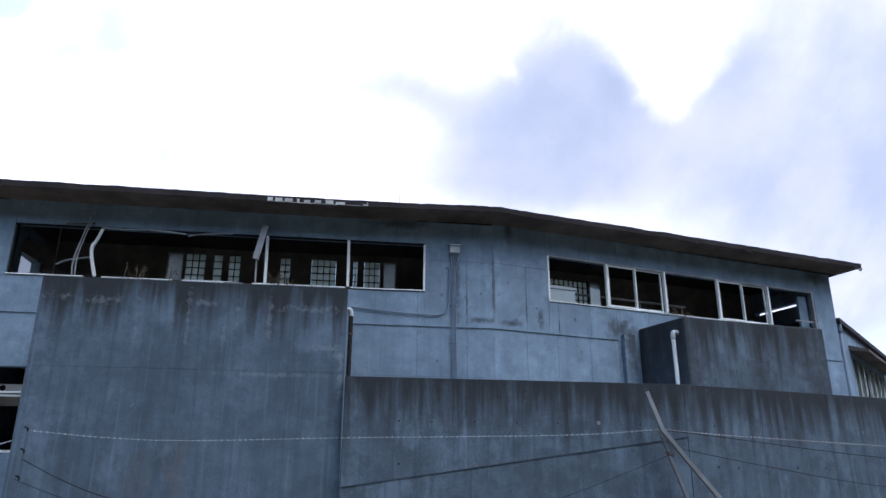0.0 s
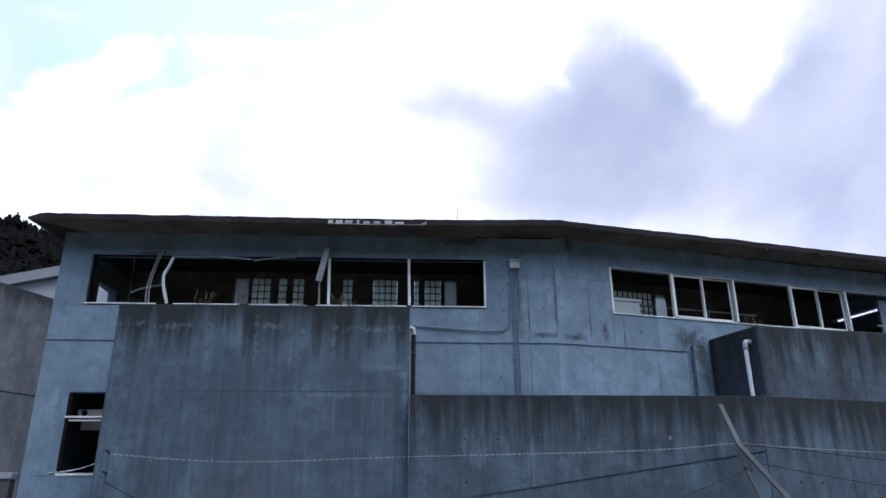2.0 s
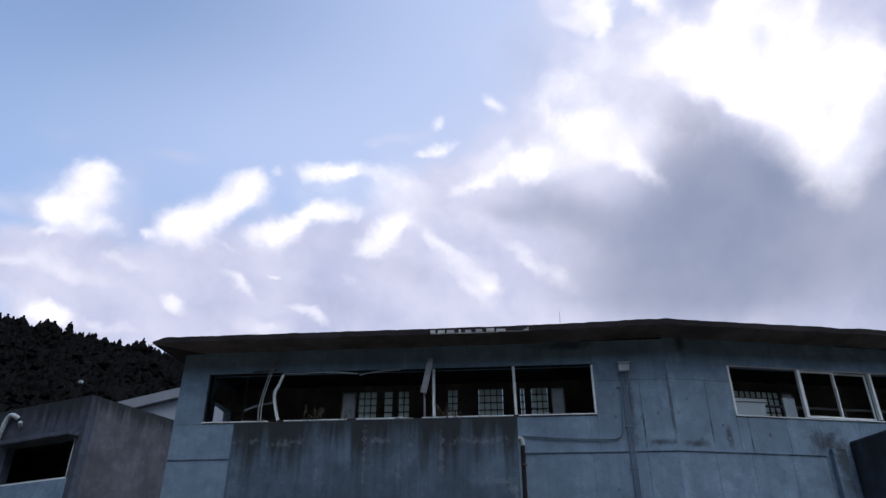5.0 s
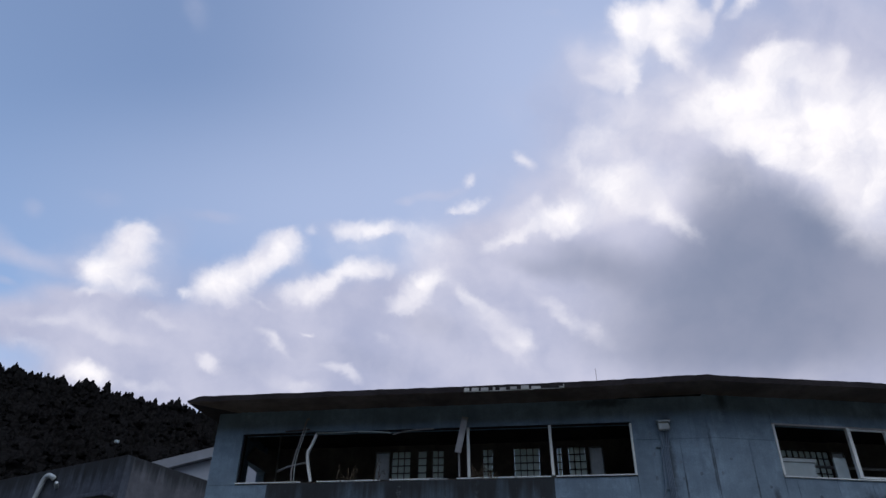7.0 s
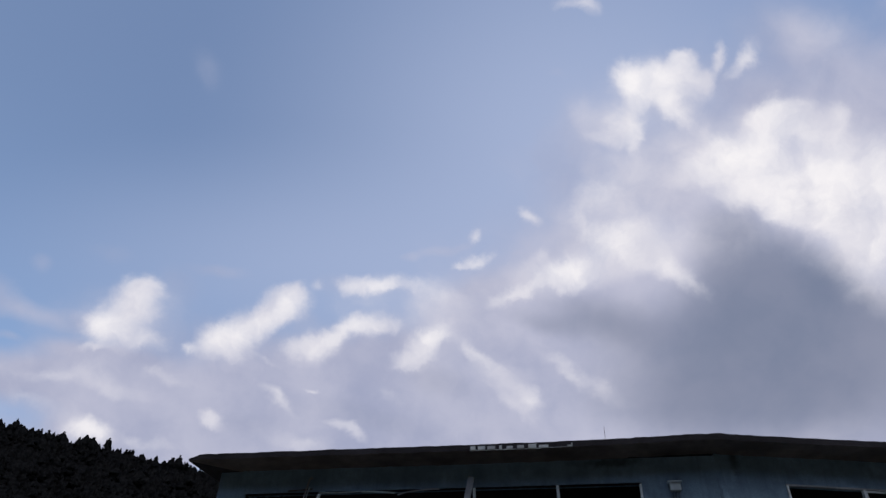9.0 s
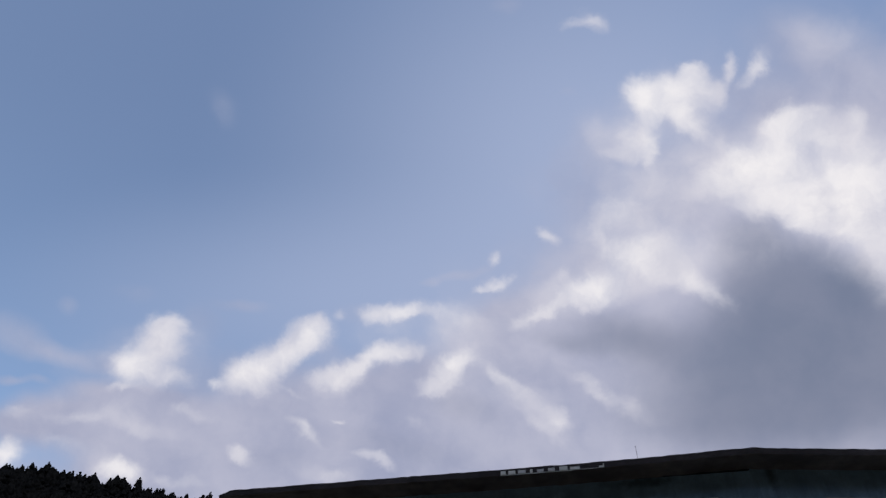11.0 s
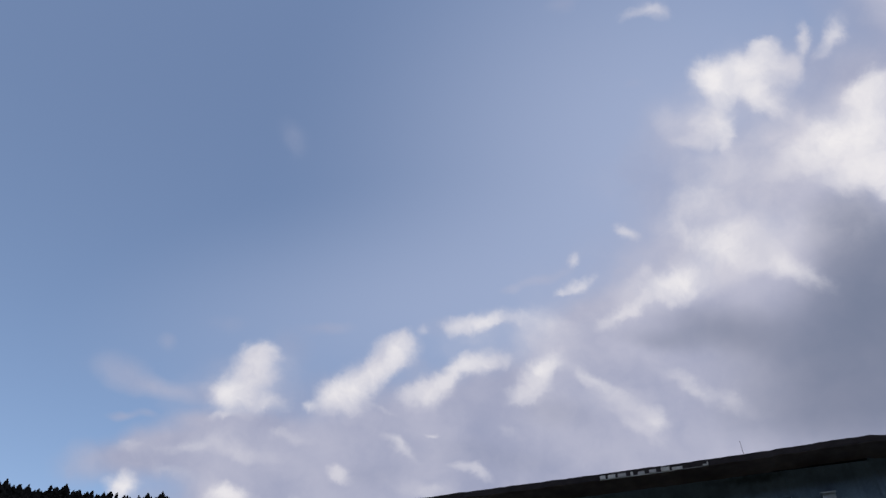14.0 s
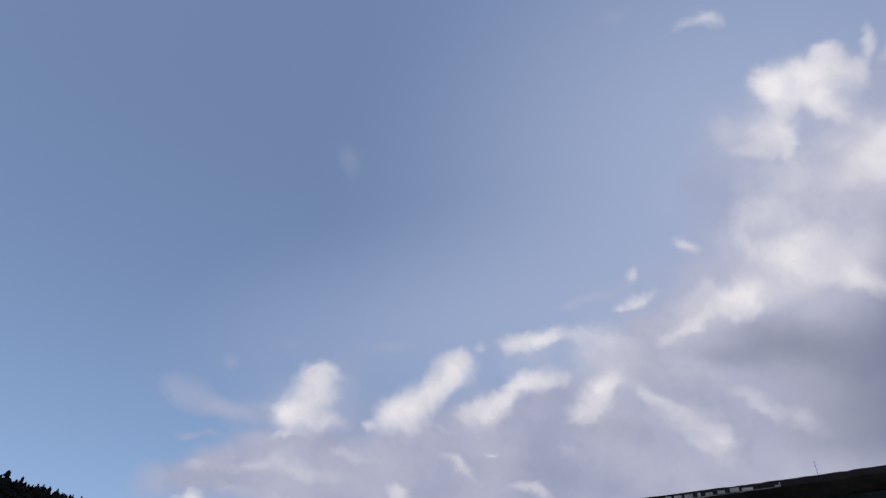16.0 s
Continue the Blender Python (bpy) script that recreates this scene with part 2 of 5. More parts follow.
white = cloud(white, ragged, 25.4, 12.5, 3.2, 1.4, -10, 0.5)
white = cloud(white, ragged, 23.0, 1.7, 4.4, 2.2, -10, 0.4)
white = cloud(white, ragged, 18.1, -3.9, 2.3, 1.3, 30, 0.4)
white = cloud(white, ragged, 58.6, 7.8, 10.3, 7.0, -10, 0.85)
white = cloud(white, ragged, 65.9, 1.4, 5.4, 9.2, 0, 0.9)
white = cloud(white, ragged, 68.8, 10.7, 7.4, 7.5, 0, 0.8)
white = cloud(white, ragged, 48.5, 8.9, 11.7, 4.9, 0, 0.8)
white = cloud(white, ragged, 21.4, 32.0, 3.2, 1.8, -25, 0.62)
white = cloud(white, ragged, 18.1, 32.2, 1.8, 0.9, 0, 0.35)
white = cloud(white, ragged, 12.9, -22.2, 8.8, 2.0, -38, 0.42)
white = cloud(white, ragged, 17.7, -25.0, 3.0, 2.0, -45, 0.6)
white = cloud(white, ragged, 9.7, -18.6, 4.6, 1.4, -30, 0.5)
white = cloud(white, ragged, 14.9, -26.0, 5.3, 1.1, -35, 0.4)
white = cloud(white, ragged, 23.0, -19.6, 7.5, 2.0, -32, 0.34)
white = cloud(white, ragged, 27.8, -22.0, 7.1, 1.8, -30, 0.3)
white = cloud(white, ragged, -4.3, -24.8, 4.4, 1.8, -20, 0.4)
white = cloud(white, ragged, -9.2, -30.4, 3.7, 1.2, -28, 0.75)
white = cloud(white, ragged, -18.4, -26.4, 4.2, 1.5, -35, 0.5)
white = cloud(white, ragged, -27.6, -30.1, 2.5, 1.3, -10, 0.75)
white = cloud(white, ragged, -44.9, -32.2, 4.2, 2.2, -10, 0.85)
white = cloud(white, ragged, -37.3, -34.3, 5.3, 1.4, -10, 0.5)
white = cloud(white, ragged, -61.5, -30.6, 3.5, 3.1, 0, 0.85)
white = cloud(white, ragged, -52.5, -28.8, 7.1, 2.3, -20, 0.45)
white = cloud(white, ragged, -50.1, -24.4, 9.7, 1.8, 5, 0.45)
white = cloud(white, ragged, -42.1, -26.4, 7.1, 1.8, -5, 0.4)
white = cloud(white, ragged, -14.8, -32.9, 6.2, 2.0, -5, 0.42)
white = cloud(white, ragged, -59.0, -23.6, 5.3, 1.6, 0, 0.3)
white = cloud(white, ragged, -34.5, -24.4, 5.3, 1.3, -8, 0.3)
thin = None
thin = cloud(thin, uv, 24.0, 10.0, 46.0, 40.0, 0, 0.7)
thin = cloud(thin, uv, -14.0, -8.0, 45.0, 16.0, 0, 0.45)

# the same broken cloud goes on over the rest of the sky
rest = wsmooth(wnoise(coord, 2.2, 6.0), 0.40, 0.62, 0.95)
rest_white = wsmooth(wnoise(coord, 3.1, 6.0), 0.45, 0.7)
rest_colour = wmix(rest_white, (0.22, 0.24, 0.31), (0.45, 0.46, 0.52))
beyond = wmix(rest, blue, rest_colour)

veil, haze, dark, glow, white, thin = (wmath("SUBTRACT", 1.0, gap) for gap in (veil, haze, dark, glow, white, thin))
mottle = wsmooth(wnoise(soft_uv, 4.0, 6.0, 0.55), 0.3, 0.7)
patchy = wsmooth(wnoise(ragged, 9.0, 5.0, 0.55), 0.30, 0.70)
haze_c = wmix(wmath("ADD", wmath("MULTIPLY", mottle, 0.5), wmath("MULTIPLY", patchy, 0.5)), (0.30, 0.325, 0.46), (0.46, 0.465, 0.575))
dark_c = wmix(mottle, (0.165, 0.195, 0.285), (0.22, 0.24, 0.33))
glow_c = wmix(patchy, (0.47, 0.485, 0.60), (0.63, 0.615, 0.68))
white_c = wmix(wsmooth(wnoise(ragged, 7.0, 5.0, 0.55), 0.34, 0.60), (0.58, 0.575, 0.65), (0.86, 0.83, 0.83))


def broken(cover, vec, scale, amount, lo, hi):
    """Eats into a smooth cover with fine noise, so that its edge frays."""
    n = wmath("MULTIPLY", wmath("SUBTRACT", wnoise(vec, scale, 7.0, 0.58), 0.5), amount)
    return wmath("MULTIPLY", wsmooth(wmath("ADD", cover, n), lo, hi), wsmooth(cover, 0.0, 0.2))


view = wmix(broken(veil, ragged, 7.0, 0.8, -0.05, 1.1), wmix(thin, blue, (0.40, 0.46, 0.64)), haze_c)
view = wmix(broken(haze, soft_uv, 4.5, 0.8, 0.05, 0.75), view, haze_c)
view = wmix(broken(dark, soft_uv, 3.0, 0.3, 0.02, 0.98), view, dark_c)
view = wmix(broken(glow, ragged, 6.0, 1.0, 0.05, 1.0), view, glow_c)
fringe = wmath("MULTIPLY", broken(white, soft_uv, 9.0, 0.9, 0.0, 0.9), 0.6)
view = wmix(fringe, view, glow_c)
view = wmix(broken(white, ragged, 12.0, 1.15, 0.15, 1.30), view, white_c)
out = WN.new("ShaderNodeOutputWorld")
back = WN.new("ShaderNodeBackground")
WL.new(wmix(front, beyond, view), back.inputs["Color"])
back.inputs["Strength"].default_value = 1.0
WL.new(back.outputs[0], out.inputs[0])

sun_data = bpy.data.lights.new("sun", "SUN")
sun_data.energy, sun_data.angle, sun_data.color = 0.24, radians(40), (1.0, 0.98, 0.96)
sun = new("sun", sun_data)
far = Vector((math.sin(radians(SUN_AZ)) * math.cos(radians(SUN_EL)), math.cos(radians(SUN_AZ)) * math.cos(radians(SUN_EL)), math.sin(radians(SUN_EL)))) * 60
sun.matrix_world = look(far, (0, 0, 0))


# ---------------------------------------------------------------- materials
def material(name, colour, rough=0.8, metal=0.0, vary=0.25, grain=6.0, bump=0.2, streaks=0.0, mould=None, spots=0.0, tint=None, transmission=0.0, random_tone=0.0, blotch=0.0, patches=(), lime=(), spec=0.3):
    """A worn surface: two scales of tone, optional rain streaks, black mould that hangs from the height mould[0] over mould[1] metres, pale spots."""
    m = bpy.data.materials.new(name)
    m.use_nodes = True
    N, L = m.node_tree.nodes, m.node_tree.links
    b = N["Principled BSDF"]
    b.inputs["Roughness"].default_value, b.inputs["Metallic"].default_value = rough, metal
    b.inputs["Transmission Weight"].default_value = transmission
    b.inputs["Specular IOR Level"].default_value = spec
    at = N.new("ShaderNodeTexCoord").outputs["Object"]

    def noise_of(scale, detail, stretch=None, rough_=0.6):
        v = at
        if stretch:
            mp = N.new("ShaderNodeMapping")
            mp.inputs["Scale"].default_value = stretch
            L.new(at, mp.inputs["Vector"])
            v = mp.outputs[0]
        n = N.new("ShaderNodeTexNoise")
        n.inputs["Scale"].default_value, n.inputs["Detail"].default_value, n.inputs["Roughness"].default_value = scale, detail, rough_
        L.new(v, n.inputs["Vector"])
        return n.outputs["Fac"]

    def ramp(v, lo, hi, a=0.0, c=1.0):
        n = N.new("ShaderNodeMapRange")
        n.interpolation_type = "SMOOTHSTEP"
        for key, val in (("From Min", lo), ("From Max", hi), ("To Min", a), ("To Max", c)):
            n.inputs[key].default_value = val
        L.new(v, n.inputs["Value"])
        return n.outputs["Result"]

    def mix(fac, a, c, blend="MIX"):
        n = N.new("ShaderNodeMix")
        n.data_type, n.blend_type = "RGBA", blend
        for sock, v in ((n.inputs["Factor"], fac), (n.inputs["A"], a), (n.inputs["B"], c)):
            if isinstance(v, (int, float)):
                sock.default_value = v
            elif isinstance(v, tuple):
                sock.default_value = (*v, 1)
            else:
                L.new(v, sock)
        return n.outputs["Result"]

    def times(a, c):
        n = N.new("ShaderNodeMath")
        n.operation = "MULTIPLY"
        for k, v in enumerate((a, c)):
            if isinstance(v, (int, float)):
                n.inputs[k].default_value = v
            else:
                L.new(v, n.inputs[k])
        return n.outputs[0]

    dark = tuple(c * (1 - vary) for c in colour)
    pale = tuple(min(1, c * (1 + vary)) for c in (tint or colour))
    c = mix(ramp(noise_of(0.9, 4), 0.3, 0.7), dark, pale)
    c = mix(ramp(noise_of(grain, 6), 0.35, 0.75, 0, 0.45), c, tuple(x * (1 - 1.3 * vary) for x in colour))
    if blotch:
        c = mix(ramp(noise_of(34.0, 5, None, 0.7), 0.40, 0.62, 0, blotch * 0.9), c, tuple(x * 0.60 for x in colour))
        c = mix(ramp(noise_of(13.0, 6, None, 0.7), 0.58, 0.70, 0, blotch * 0.7), c, tuple(min(0.8, x * 1.5) for x in colour))
        c = mix(ramp(noise_of(2.4, 9, None, 0.68), 0.44, 0.62, 0, blotch), c, tuple(x * 0.52 for x in colour))
        c = mix(ramp(noise_of(1.7, 9, (1.0, 1.0, 0.6), 0.66), 0.54, 0.66, 0, blotch * 0.8), c, tuple(min(0.8, x * 1.45) for x in colour))
    if random_tone:
        info = N.new("ShaderNodeObjectInfo").outputs["Random"]
        c = mix(ramp(info, 0, 1, 0, random_tone), c, tuple(x * 0.62 for x in colour))
    if streaks:
        s = ramp(noise_of(1.0, 5, (9.0, 9.0, 0.22)), 0.48, 0.66, 0, streaks)
        c = mix(s, c, tuple(x * 0.40 for x in colour))
        s = ramp(noise_of(1.0, 4, (13.0, 13.0, 0.45)), 0.60, 0.68, 0, streaks * 0.9)
        c = mix(s, c, tuple(min(1, x * 1.5) for x in colour))
    if mould:
        top, fall = mould
        z = N.new("ShaderNodeSeparateXYZ")
        L.new(at, z.inputs[0])
        add = N.new("ShaderNodeMath")
        add.operation = "MULTIPLY_ADD"
        L.new(ramp(noise_of(1.0, 5, (4.0, 4.0, 0.35)), 0.25, 0.75), add.inputs[0])
        add.inputs[1].default_value = fall * 0.9
        L.new(z.outputs["Z"], add.inputs[2])
        c = mix(ramp(add.outputs[0], top - fall * 0.50, top + fall * 0.45, 0, 0.90), c, (0.020, 0.024, 0.027))
    # patches: dark stains, some with painted-in shade; lime: pale marks
    for px, pz, pw, ph, stain_shade in [(*p, True) for p in patches] + [(*p, False) for p in lime]:
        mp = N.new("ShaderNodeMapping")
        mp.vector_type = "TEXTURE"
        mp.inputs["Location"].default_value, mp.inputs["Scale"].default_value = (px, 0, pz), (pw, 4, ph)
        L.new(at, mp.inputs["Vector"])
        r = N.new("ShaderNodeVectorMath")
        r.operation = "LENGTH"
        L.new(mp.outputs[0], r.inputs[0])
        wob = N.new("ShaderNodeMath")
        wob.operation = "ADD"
        L.new(r.outputs["Value"], wob.inputs[0]), L.new(ramp(noise_of(5.0, 6), 0.2, 0.8, -0.5, 0.5) if stain_shade else ramp(noise_of(9.0, 7, None, 0.7), 0.3, 0.7, -0.9, 0.9), wob.inputs[1])
        c = mix(ramp(wob.outputs[0], 1.35, 0.0, 0, 0.75 if stain_shade else 0.30), c, (0.035, 0.043, 0.05) if stain_shade else (0.24, 0.30, 0.345))
    if spots:
        c = mix(ramp(noise_of(2.3, 7, None, 0.7), 0.66, 0.74, 0, spots), c, tuple(min(0.8, x * 1.9) for x in colour))
    L.new(c, b.inputs["Base Color"])
    if bump:
        bn = N.new("ShaderNodeBump")
        bn.inputs["Strength"].default_value, bn.inputs["Distance"].default_value = bump, 0.02
        L.new(noise_of(grain * 3, 6), bn.inputs["Height"])
        L.new(bn.outputs[0], b.inputs["Normal"])
    return m


# the long flat ovals under the eaves put eave shade and stain into the colour
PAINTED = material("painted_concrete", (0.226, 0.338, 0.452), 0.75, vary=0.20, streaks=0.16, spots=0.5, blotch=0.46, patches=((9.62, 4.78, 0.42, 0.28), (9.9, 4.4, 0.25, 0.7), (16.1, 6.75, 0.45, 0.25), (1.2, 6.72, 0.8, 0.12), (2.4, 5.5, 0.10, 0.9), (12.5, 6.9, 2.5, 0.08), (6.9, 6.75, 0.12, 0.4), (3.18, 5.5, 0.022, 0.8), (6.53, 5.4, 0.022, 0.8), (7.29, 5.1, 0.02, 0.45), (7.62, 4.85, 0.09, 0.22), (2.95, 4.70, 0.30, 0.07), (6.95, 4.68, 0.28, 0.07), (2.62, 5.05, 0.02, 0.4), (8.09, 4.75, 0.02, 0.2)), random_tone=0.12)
BLOCK = material("weathered_concrete", (0.102, 0.154, 0.210), 0.85, vary=0.24, random_tone=0.12, streaks=0.32, mould=(4.84, 1.0), spots=0.45, blotch=0.5, lime=((-4.02, 4.46, 0.30, 0.07), (-2.3, 4.46, 0.25, 0.05), (-0.5, 4.42, 0.45, 0.07), (-0.2, 3.74, 0.34, 0.06), (0.02, 3.62, 0.10, 0.10), (-1.1, 3.25, 0.9, 0.035), (0.08, 3.3, 0.05, 0.5), (-3.41, 4.1, 0.03, 0.45), (-2.57, 4.2, 0.035, 0.5), (-1.75, 4.3, 0.03, 0.4), (-1.2, 4.2, 0.05, 0.35), (-4.7, 4.5, 0.2, 0.05), (-1.95, 3.9, 0.05, 0.25)))
# patches: darker down the left edge, the middle and the right end
SMALL_BLOCK = material("mouldy_concrete", (0.105, 0.152, 0.200), 0.85, vary=0.26, streaks=0.30, mould=(4.83, 1.25), spots=0.3, blotch=0.55, patches=((10.2, 3.6, 0.42, 1.6), (13.6, 3.9, 0.6, 1.4), (12.1, 3.5, 0.35, 0.9)))
LOW = material("retaining_concrete", (0.104, 0.155, 0.209), 0.85, vary=0.24, random_tone=0.12, streaks=0.36, mould=(3.24, 1.2), spots=0.5, blotch=0.68)
ANNEX = material("annex_concrete", (0.118, 0.127, 0.147), 0.85, vary=0.34, streaks=0.16, mould=(7.5, 0.6), blotch=0.34)
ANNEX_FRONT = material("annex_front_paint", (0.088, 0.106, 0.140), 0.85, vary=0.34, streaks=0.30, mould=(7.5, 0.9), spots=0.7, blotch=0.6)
ROOF = material("roof_bitumen", (0.032, 0.029, 0.034), 0.9, vary=0.4, grain=9, bump=0.6, spots=0.3)
SOFFIT = material("soffit_board", (0.17, 0.145, 0.135), 0.9, vary=0.35, spots=0.2)
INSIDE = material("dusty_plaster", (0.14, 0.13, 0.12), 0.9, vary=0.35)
ALU = material("aluminium_frame", (0.78, 0.88, 0.92), 0.45, 0.0, vary=0.18, grain=14, bump=0.05)
PVC = material("grey_pvc", (0.45, 0.53, 0.57), 0.45, vary=0.15, grain=10, bump=0.05, streaks=0.15)
DARK_PIPE = material("black_pipe", (0.008, 0.008, 0.009), 0.7, vary=0.3, spec=0.15)
STEEL = material("dull_steel", (0.36, 0.37, 0.38), 0.5, 0.6, vary=0.3, grain=14, spots=0.2)
RUST = material("rusty_steel", (0.13, 0.10, 0.085), 0.7, 0.4, vary=0.4, grain=18)
WOOD = material("grey_weathered_wood", (0.23, 0.26, 0.285), 0.85, vary=0.3, grain=20, bump=0.4)
WHITE = material("white_sheet", (0.44, 0.54, 0.58), 0.6, vary=0.15, spots=0.2)
GROUND = material("dry_grass_soil", (0.13, 0.11, 0.07), 0.95, vary=0.4, grain=8, bump=0.8)
STRAW = material("dry_straw", (0.13, 0.105, 0.075), 0.9, vary=0.4)
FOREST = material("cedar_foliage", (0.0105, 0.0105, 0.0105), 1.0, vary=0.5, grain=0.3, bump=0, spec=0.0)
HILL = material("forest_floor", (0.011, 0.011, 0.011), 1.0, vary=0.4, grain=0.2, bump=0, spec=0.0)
GABLE_WALL = material("white_render", (0.30, 0.345, 0.41), 0.8, vary=0.08)
GABLE_ROOF = material("grey_metal_roof", (0.22, 0.25, 0.29), 0.5, 0.2, vary=0.12)
RED = material("faded_red_paint", (0.12, 0.05, 0.05), 0.7, vary=0.3)
FASCIA = material("stained_white_sheet", (0.46, 0.49, 0.50), 0.7, vary=0.3, grain=20, spots=0.3)
CONDUIT = material("painted_conduit", (0.165, 0.235, 0.325), 0.6, vary=0.2, grain=12, bump=0.1)
PLASTIC = material("cream_plastic", (0.62, 0.62, 0.58), 0.5, vary=0.1)


def frosted(name, colour):
    """Frosted pane: half of the light goes through, scattered."""
    m = bpy.data.materials.new(name)
    m.use_nodes = True
    N, L = m.node_tree.nodes, m.node_tree.links
    N.clear()
    o, mix, d, t = (N.new(k) for k in ("ShaderNodeOutputMaterial", "ShaderNodeMixShader", "ShaderNodeBsdfDiffuse", "ShaderNodeBsdfTranslucent"))
    n = N.new("ShaderNodeTexNoise")
    n.inputs["Scale"].default_value = 5.0
    r = N.new("ShaderNodeMix")
    r.data_type = "RGBA"
    r.inputs["A"].default_value, r.inputs["B"].default_value = (*[c * 0.6 for c in colour], 1), (*colour, 1)
    L.new(n.outputs["Fac"], r.inputs["Factor"])
    for s in (d, t):
        L.new(r.outputs["Result"], s.inputs["Color"])
    mix.inputs[0].default_value = 0.85
    L.new(d.outputs[0], mix.inputs[1]), L.new(t.outputs[0], mix.inputs[2]), L.new(mix.outputs[0], o.inputs[0])
    return m


FROST = frosted("frosted_glass", (0.72, 0.80, 0.78))
MILK = frosted("milk_glass", (0.60, 0.64, 0.66))


# ---------------------------------------------------------------- mesh helpers
def box(bm, x0, x1, y0, y1, z0, z1):
    v = [bm.verts.new((x, y, z)) for z in (z0, z1) for x, y in ((x0, y0), (x1, y0), (x1, y1), (x0, y1))]
    for q in ((3, 2, 1, 0), (4, 5, 6, 7), (0, 1, 5, 4), (1, 2, 6, 5), (2, 3, 7, 6), (3, 0, 4, 7)):
        bm.faces.new([v[i] for i in q])
    return bm


def prism(bm, plan, z0, z1):
    """A plan (anticlockwise seen from above) raised from z0 to z1."""
    lo, hi = [bm.verts.new((x, y, z0)) for x, y in plan], [bm.verts.new((x, y, z1)) for x, y in plan]
    n = len(plan)
    bm.faces.new(lo[::-1]), bm.faces.new(hi)
    for i in range(n):
        bm.faces.new((lo[i], lo[(i + 1) % n], hi[(i + 1) % n], hi[i]))
    return bm


def tube(bm, points, radius, sides=8, flat=None):
    """A pipe along points; flat=(a, b) makes a flat bar of that half width and thickness."""
    points = [Vector(p) for p in points]
    rings = []
    for i, p in enumerate(points):
        way = (points[min(i + 1, len(points) - 1)] - points[max(i - 1, 0)]).normalized()
        side = way.cross(Vector((0, 1, 0)))
        side = side.normalized() if side.length > 0.05 else Vector((1, 0, 0))
        up = side.cross(way).normalized()
        if flat:
            ring = [p + side * flat[0] * a + up * flat[1] * b for a, b in ((-1, -1), (1, -1), (1, 1), (-1, 1))]
        else:
            ring = [p + (side * math.cos(k * 2 * math.pi / sides) + up * math.sin(k * 2 * math.pi / sides)) * radius for k in range(sides)]
        rings.append([bm.verts.new(q) for q in ring])
    n = len(rings[0])
    for a, b in zip(rings, rings[1:]):
        for k in range(n):
            bm.faces.new((a[k], a[(k + 1) % n], b[(k + 1) % n], b[k]))
    bm.faces.new(rings[0][::-1]), bm.faces.new(rings[-1])
    return bm


def smooth_line(points, n=8):
    """Catmull-Rom through points."""
    p = [Vector(q) for q in points]
    p = [2 * p[0] - p[1], *p, 2 * p[-1] - p[-2]]
    out = []
    for i in range(1, len(p) - 2):
        for k in range(n):
            t = k / n
            out.append(0.5 * ((2 * p[i]) + (p[i + 1] - p[i - 1]) * t + (2 * p[i - 1] - 5 * p[i] + 4 * p[i + 1] - p[i + 2]) * t**2 + (3 * p[i] - p[i - 1] - 3 * p[i + 1] + p[i + 2]) * t**3))
    return [*out, p[-2]]


def finish(bm, name, mat, bevel=0.0, smooth=False):
    if bevel:
        bmesh.ops.bevel(bm, geom=bm.edges[:], offset=bevel, segments=2, affect="EDGES", profile=0.6)
    bmesh.ops.recalc_face_normals(bm, faces=bm.faces[:])
    me = bpy.data.meshes.new(name)
    bm.to_mesh(me)
    bm.free()
    me.materials.append(mat)
    if smooth:
        for p in me.polygons:
            p.use_smooth = True
    return me


def part(name, bm, mat, parent, label="", m=None, bevel=0.0, smooth=False):
    ob = new(name, bm if isinstance(bm, bpy.types.Mesh) else finish(bm, name, mat, bevel, smooth))
    ob.parent = parent
    if m is not None:
        ob.matrix_basis = m
    return tagged(ob, label)


def thing(name, label, category, m=None, group="", kind=""):
    ob = new(name)
    if m is not None:
        ob.matrix_basis = m
    return tagged(ob, label, category, group, kind)


def solid(name, bm, mat, label, category, m=None, group="", kind="", bevel=0.0, smooth=False):
    ob = new(name, finish(bm, name, mat, bevel, smooth))
    if m is not None:
        ob.matrix_basis = m
    return tagged(ob, label, category, group, kind)


def B():
    return bmesh.new()


def ramped(x, xs, ys):
    return float(np.interp(x, xs, ys))


# ---------------------------------------------------------------- plan
# Each wing has its own axes: x along the face to the right, y into the building, z up; y = 0 is the face.
PHI_L, D_L, PHI_R, D_R = 8.55, 14.0, 22.7, 12.79
ML = pose(-D_L * math.sin(radians(PHI_L)), D_L * math.cos(radians(PHI_L)), 0, 0, 0, PHI_L)
MR = pose(-D_R * math.sin(radians(PHI_R)), D_R * math.cos(radians(PHI_R)), 0, 0, 0, PHI_R)
L0, L1, R0, R1 = -6.95, 3.20, 6.524, 16.63
MITRE = math.tan(radians((PHI_R - PHI_L) / 2))
SILL, HEAD, JOINT, WALL_TOP, RIGHT_TOP = 5.25, 6.31, 4.54, 6.80, 6.86
DEEP, THICK = 3.0, 0.22          # depth of the building, thickness of its walls
LOW_SILL, LOW_HEAD = 1.98, 3.51

# ---------------------------------------------------------------- ground and hill
def ground_height(x, y):
    bank = ramped(y, (4, 9.5, 11.5, 13), (0, 0.25, 0.85, 0.95))
    return bank + 0.06 * noise.noise((x * 0.7, y * 0.7, 0)) if -40 < x < 40 and y < 40 else bank


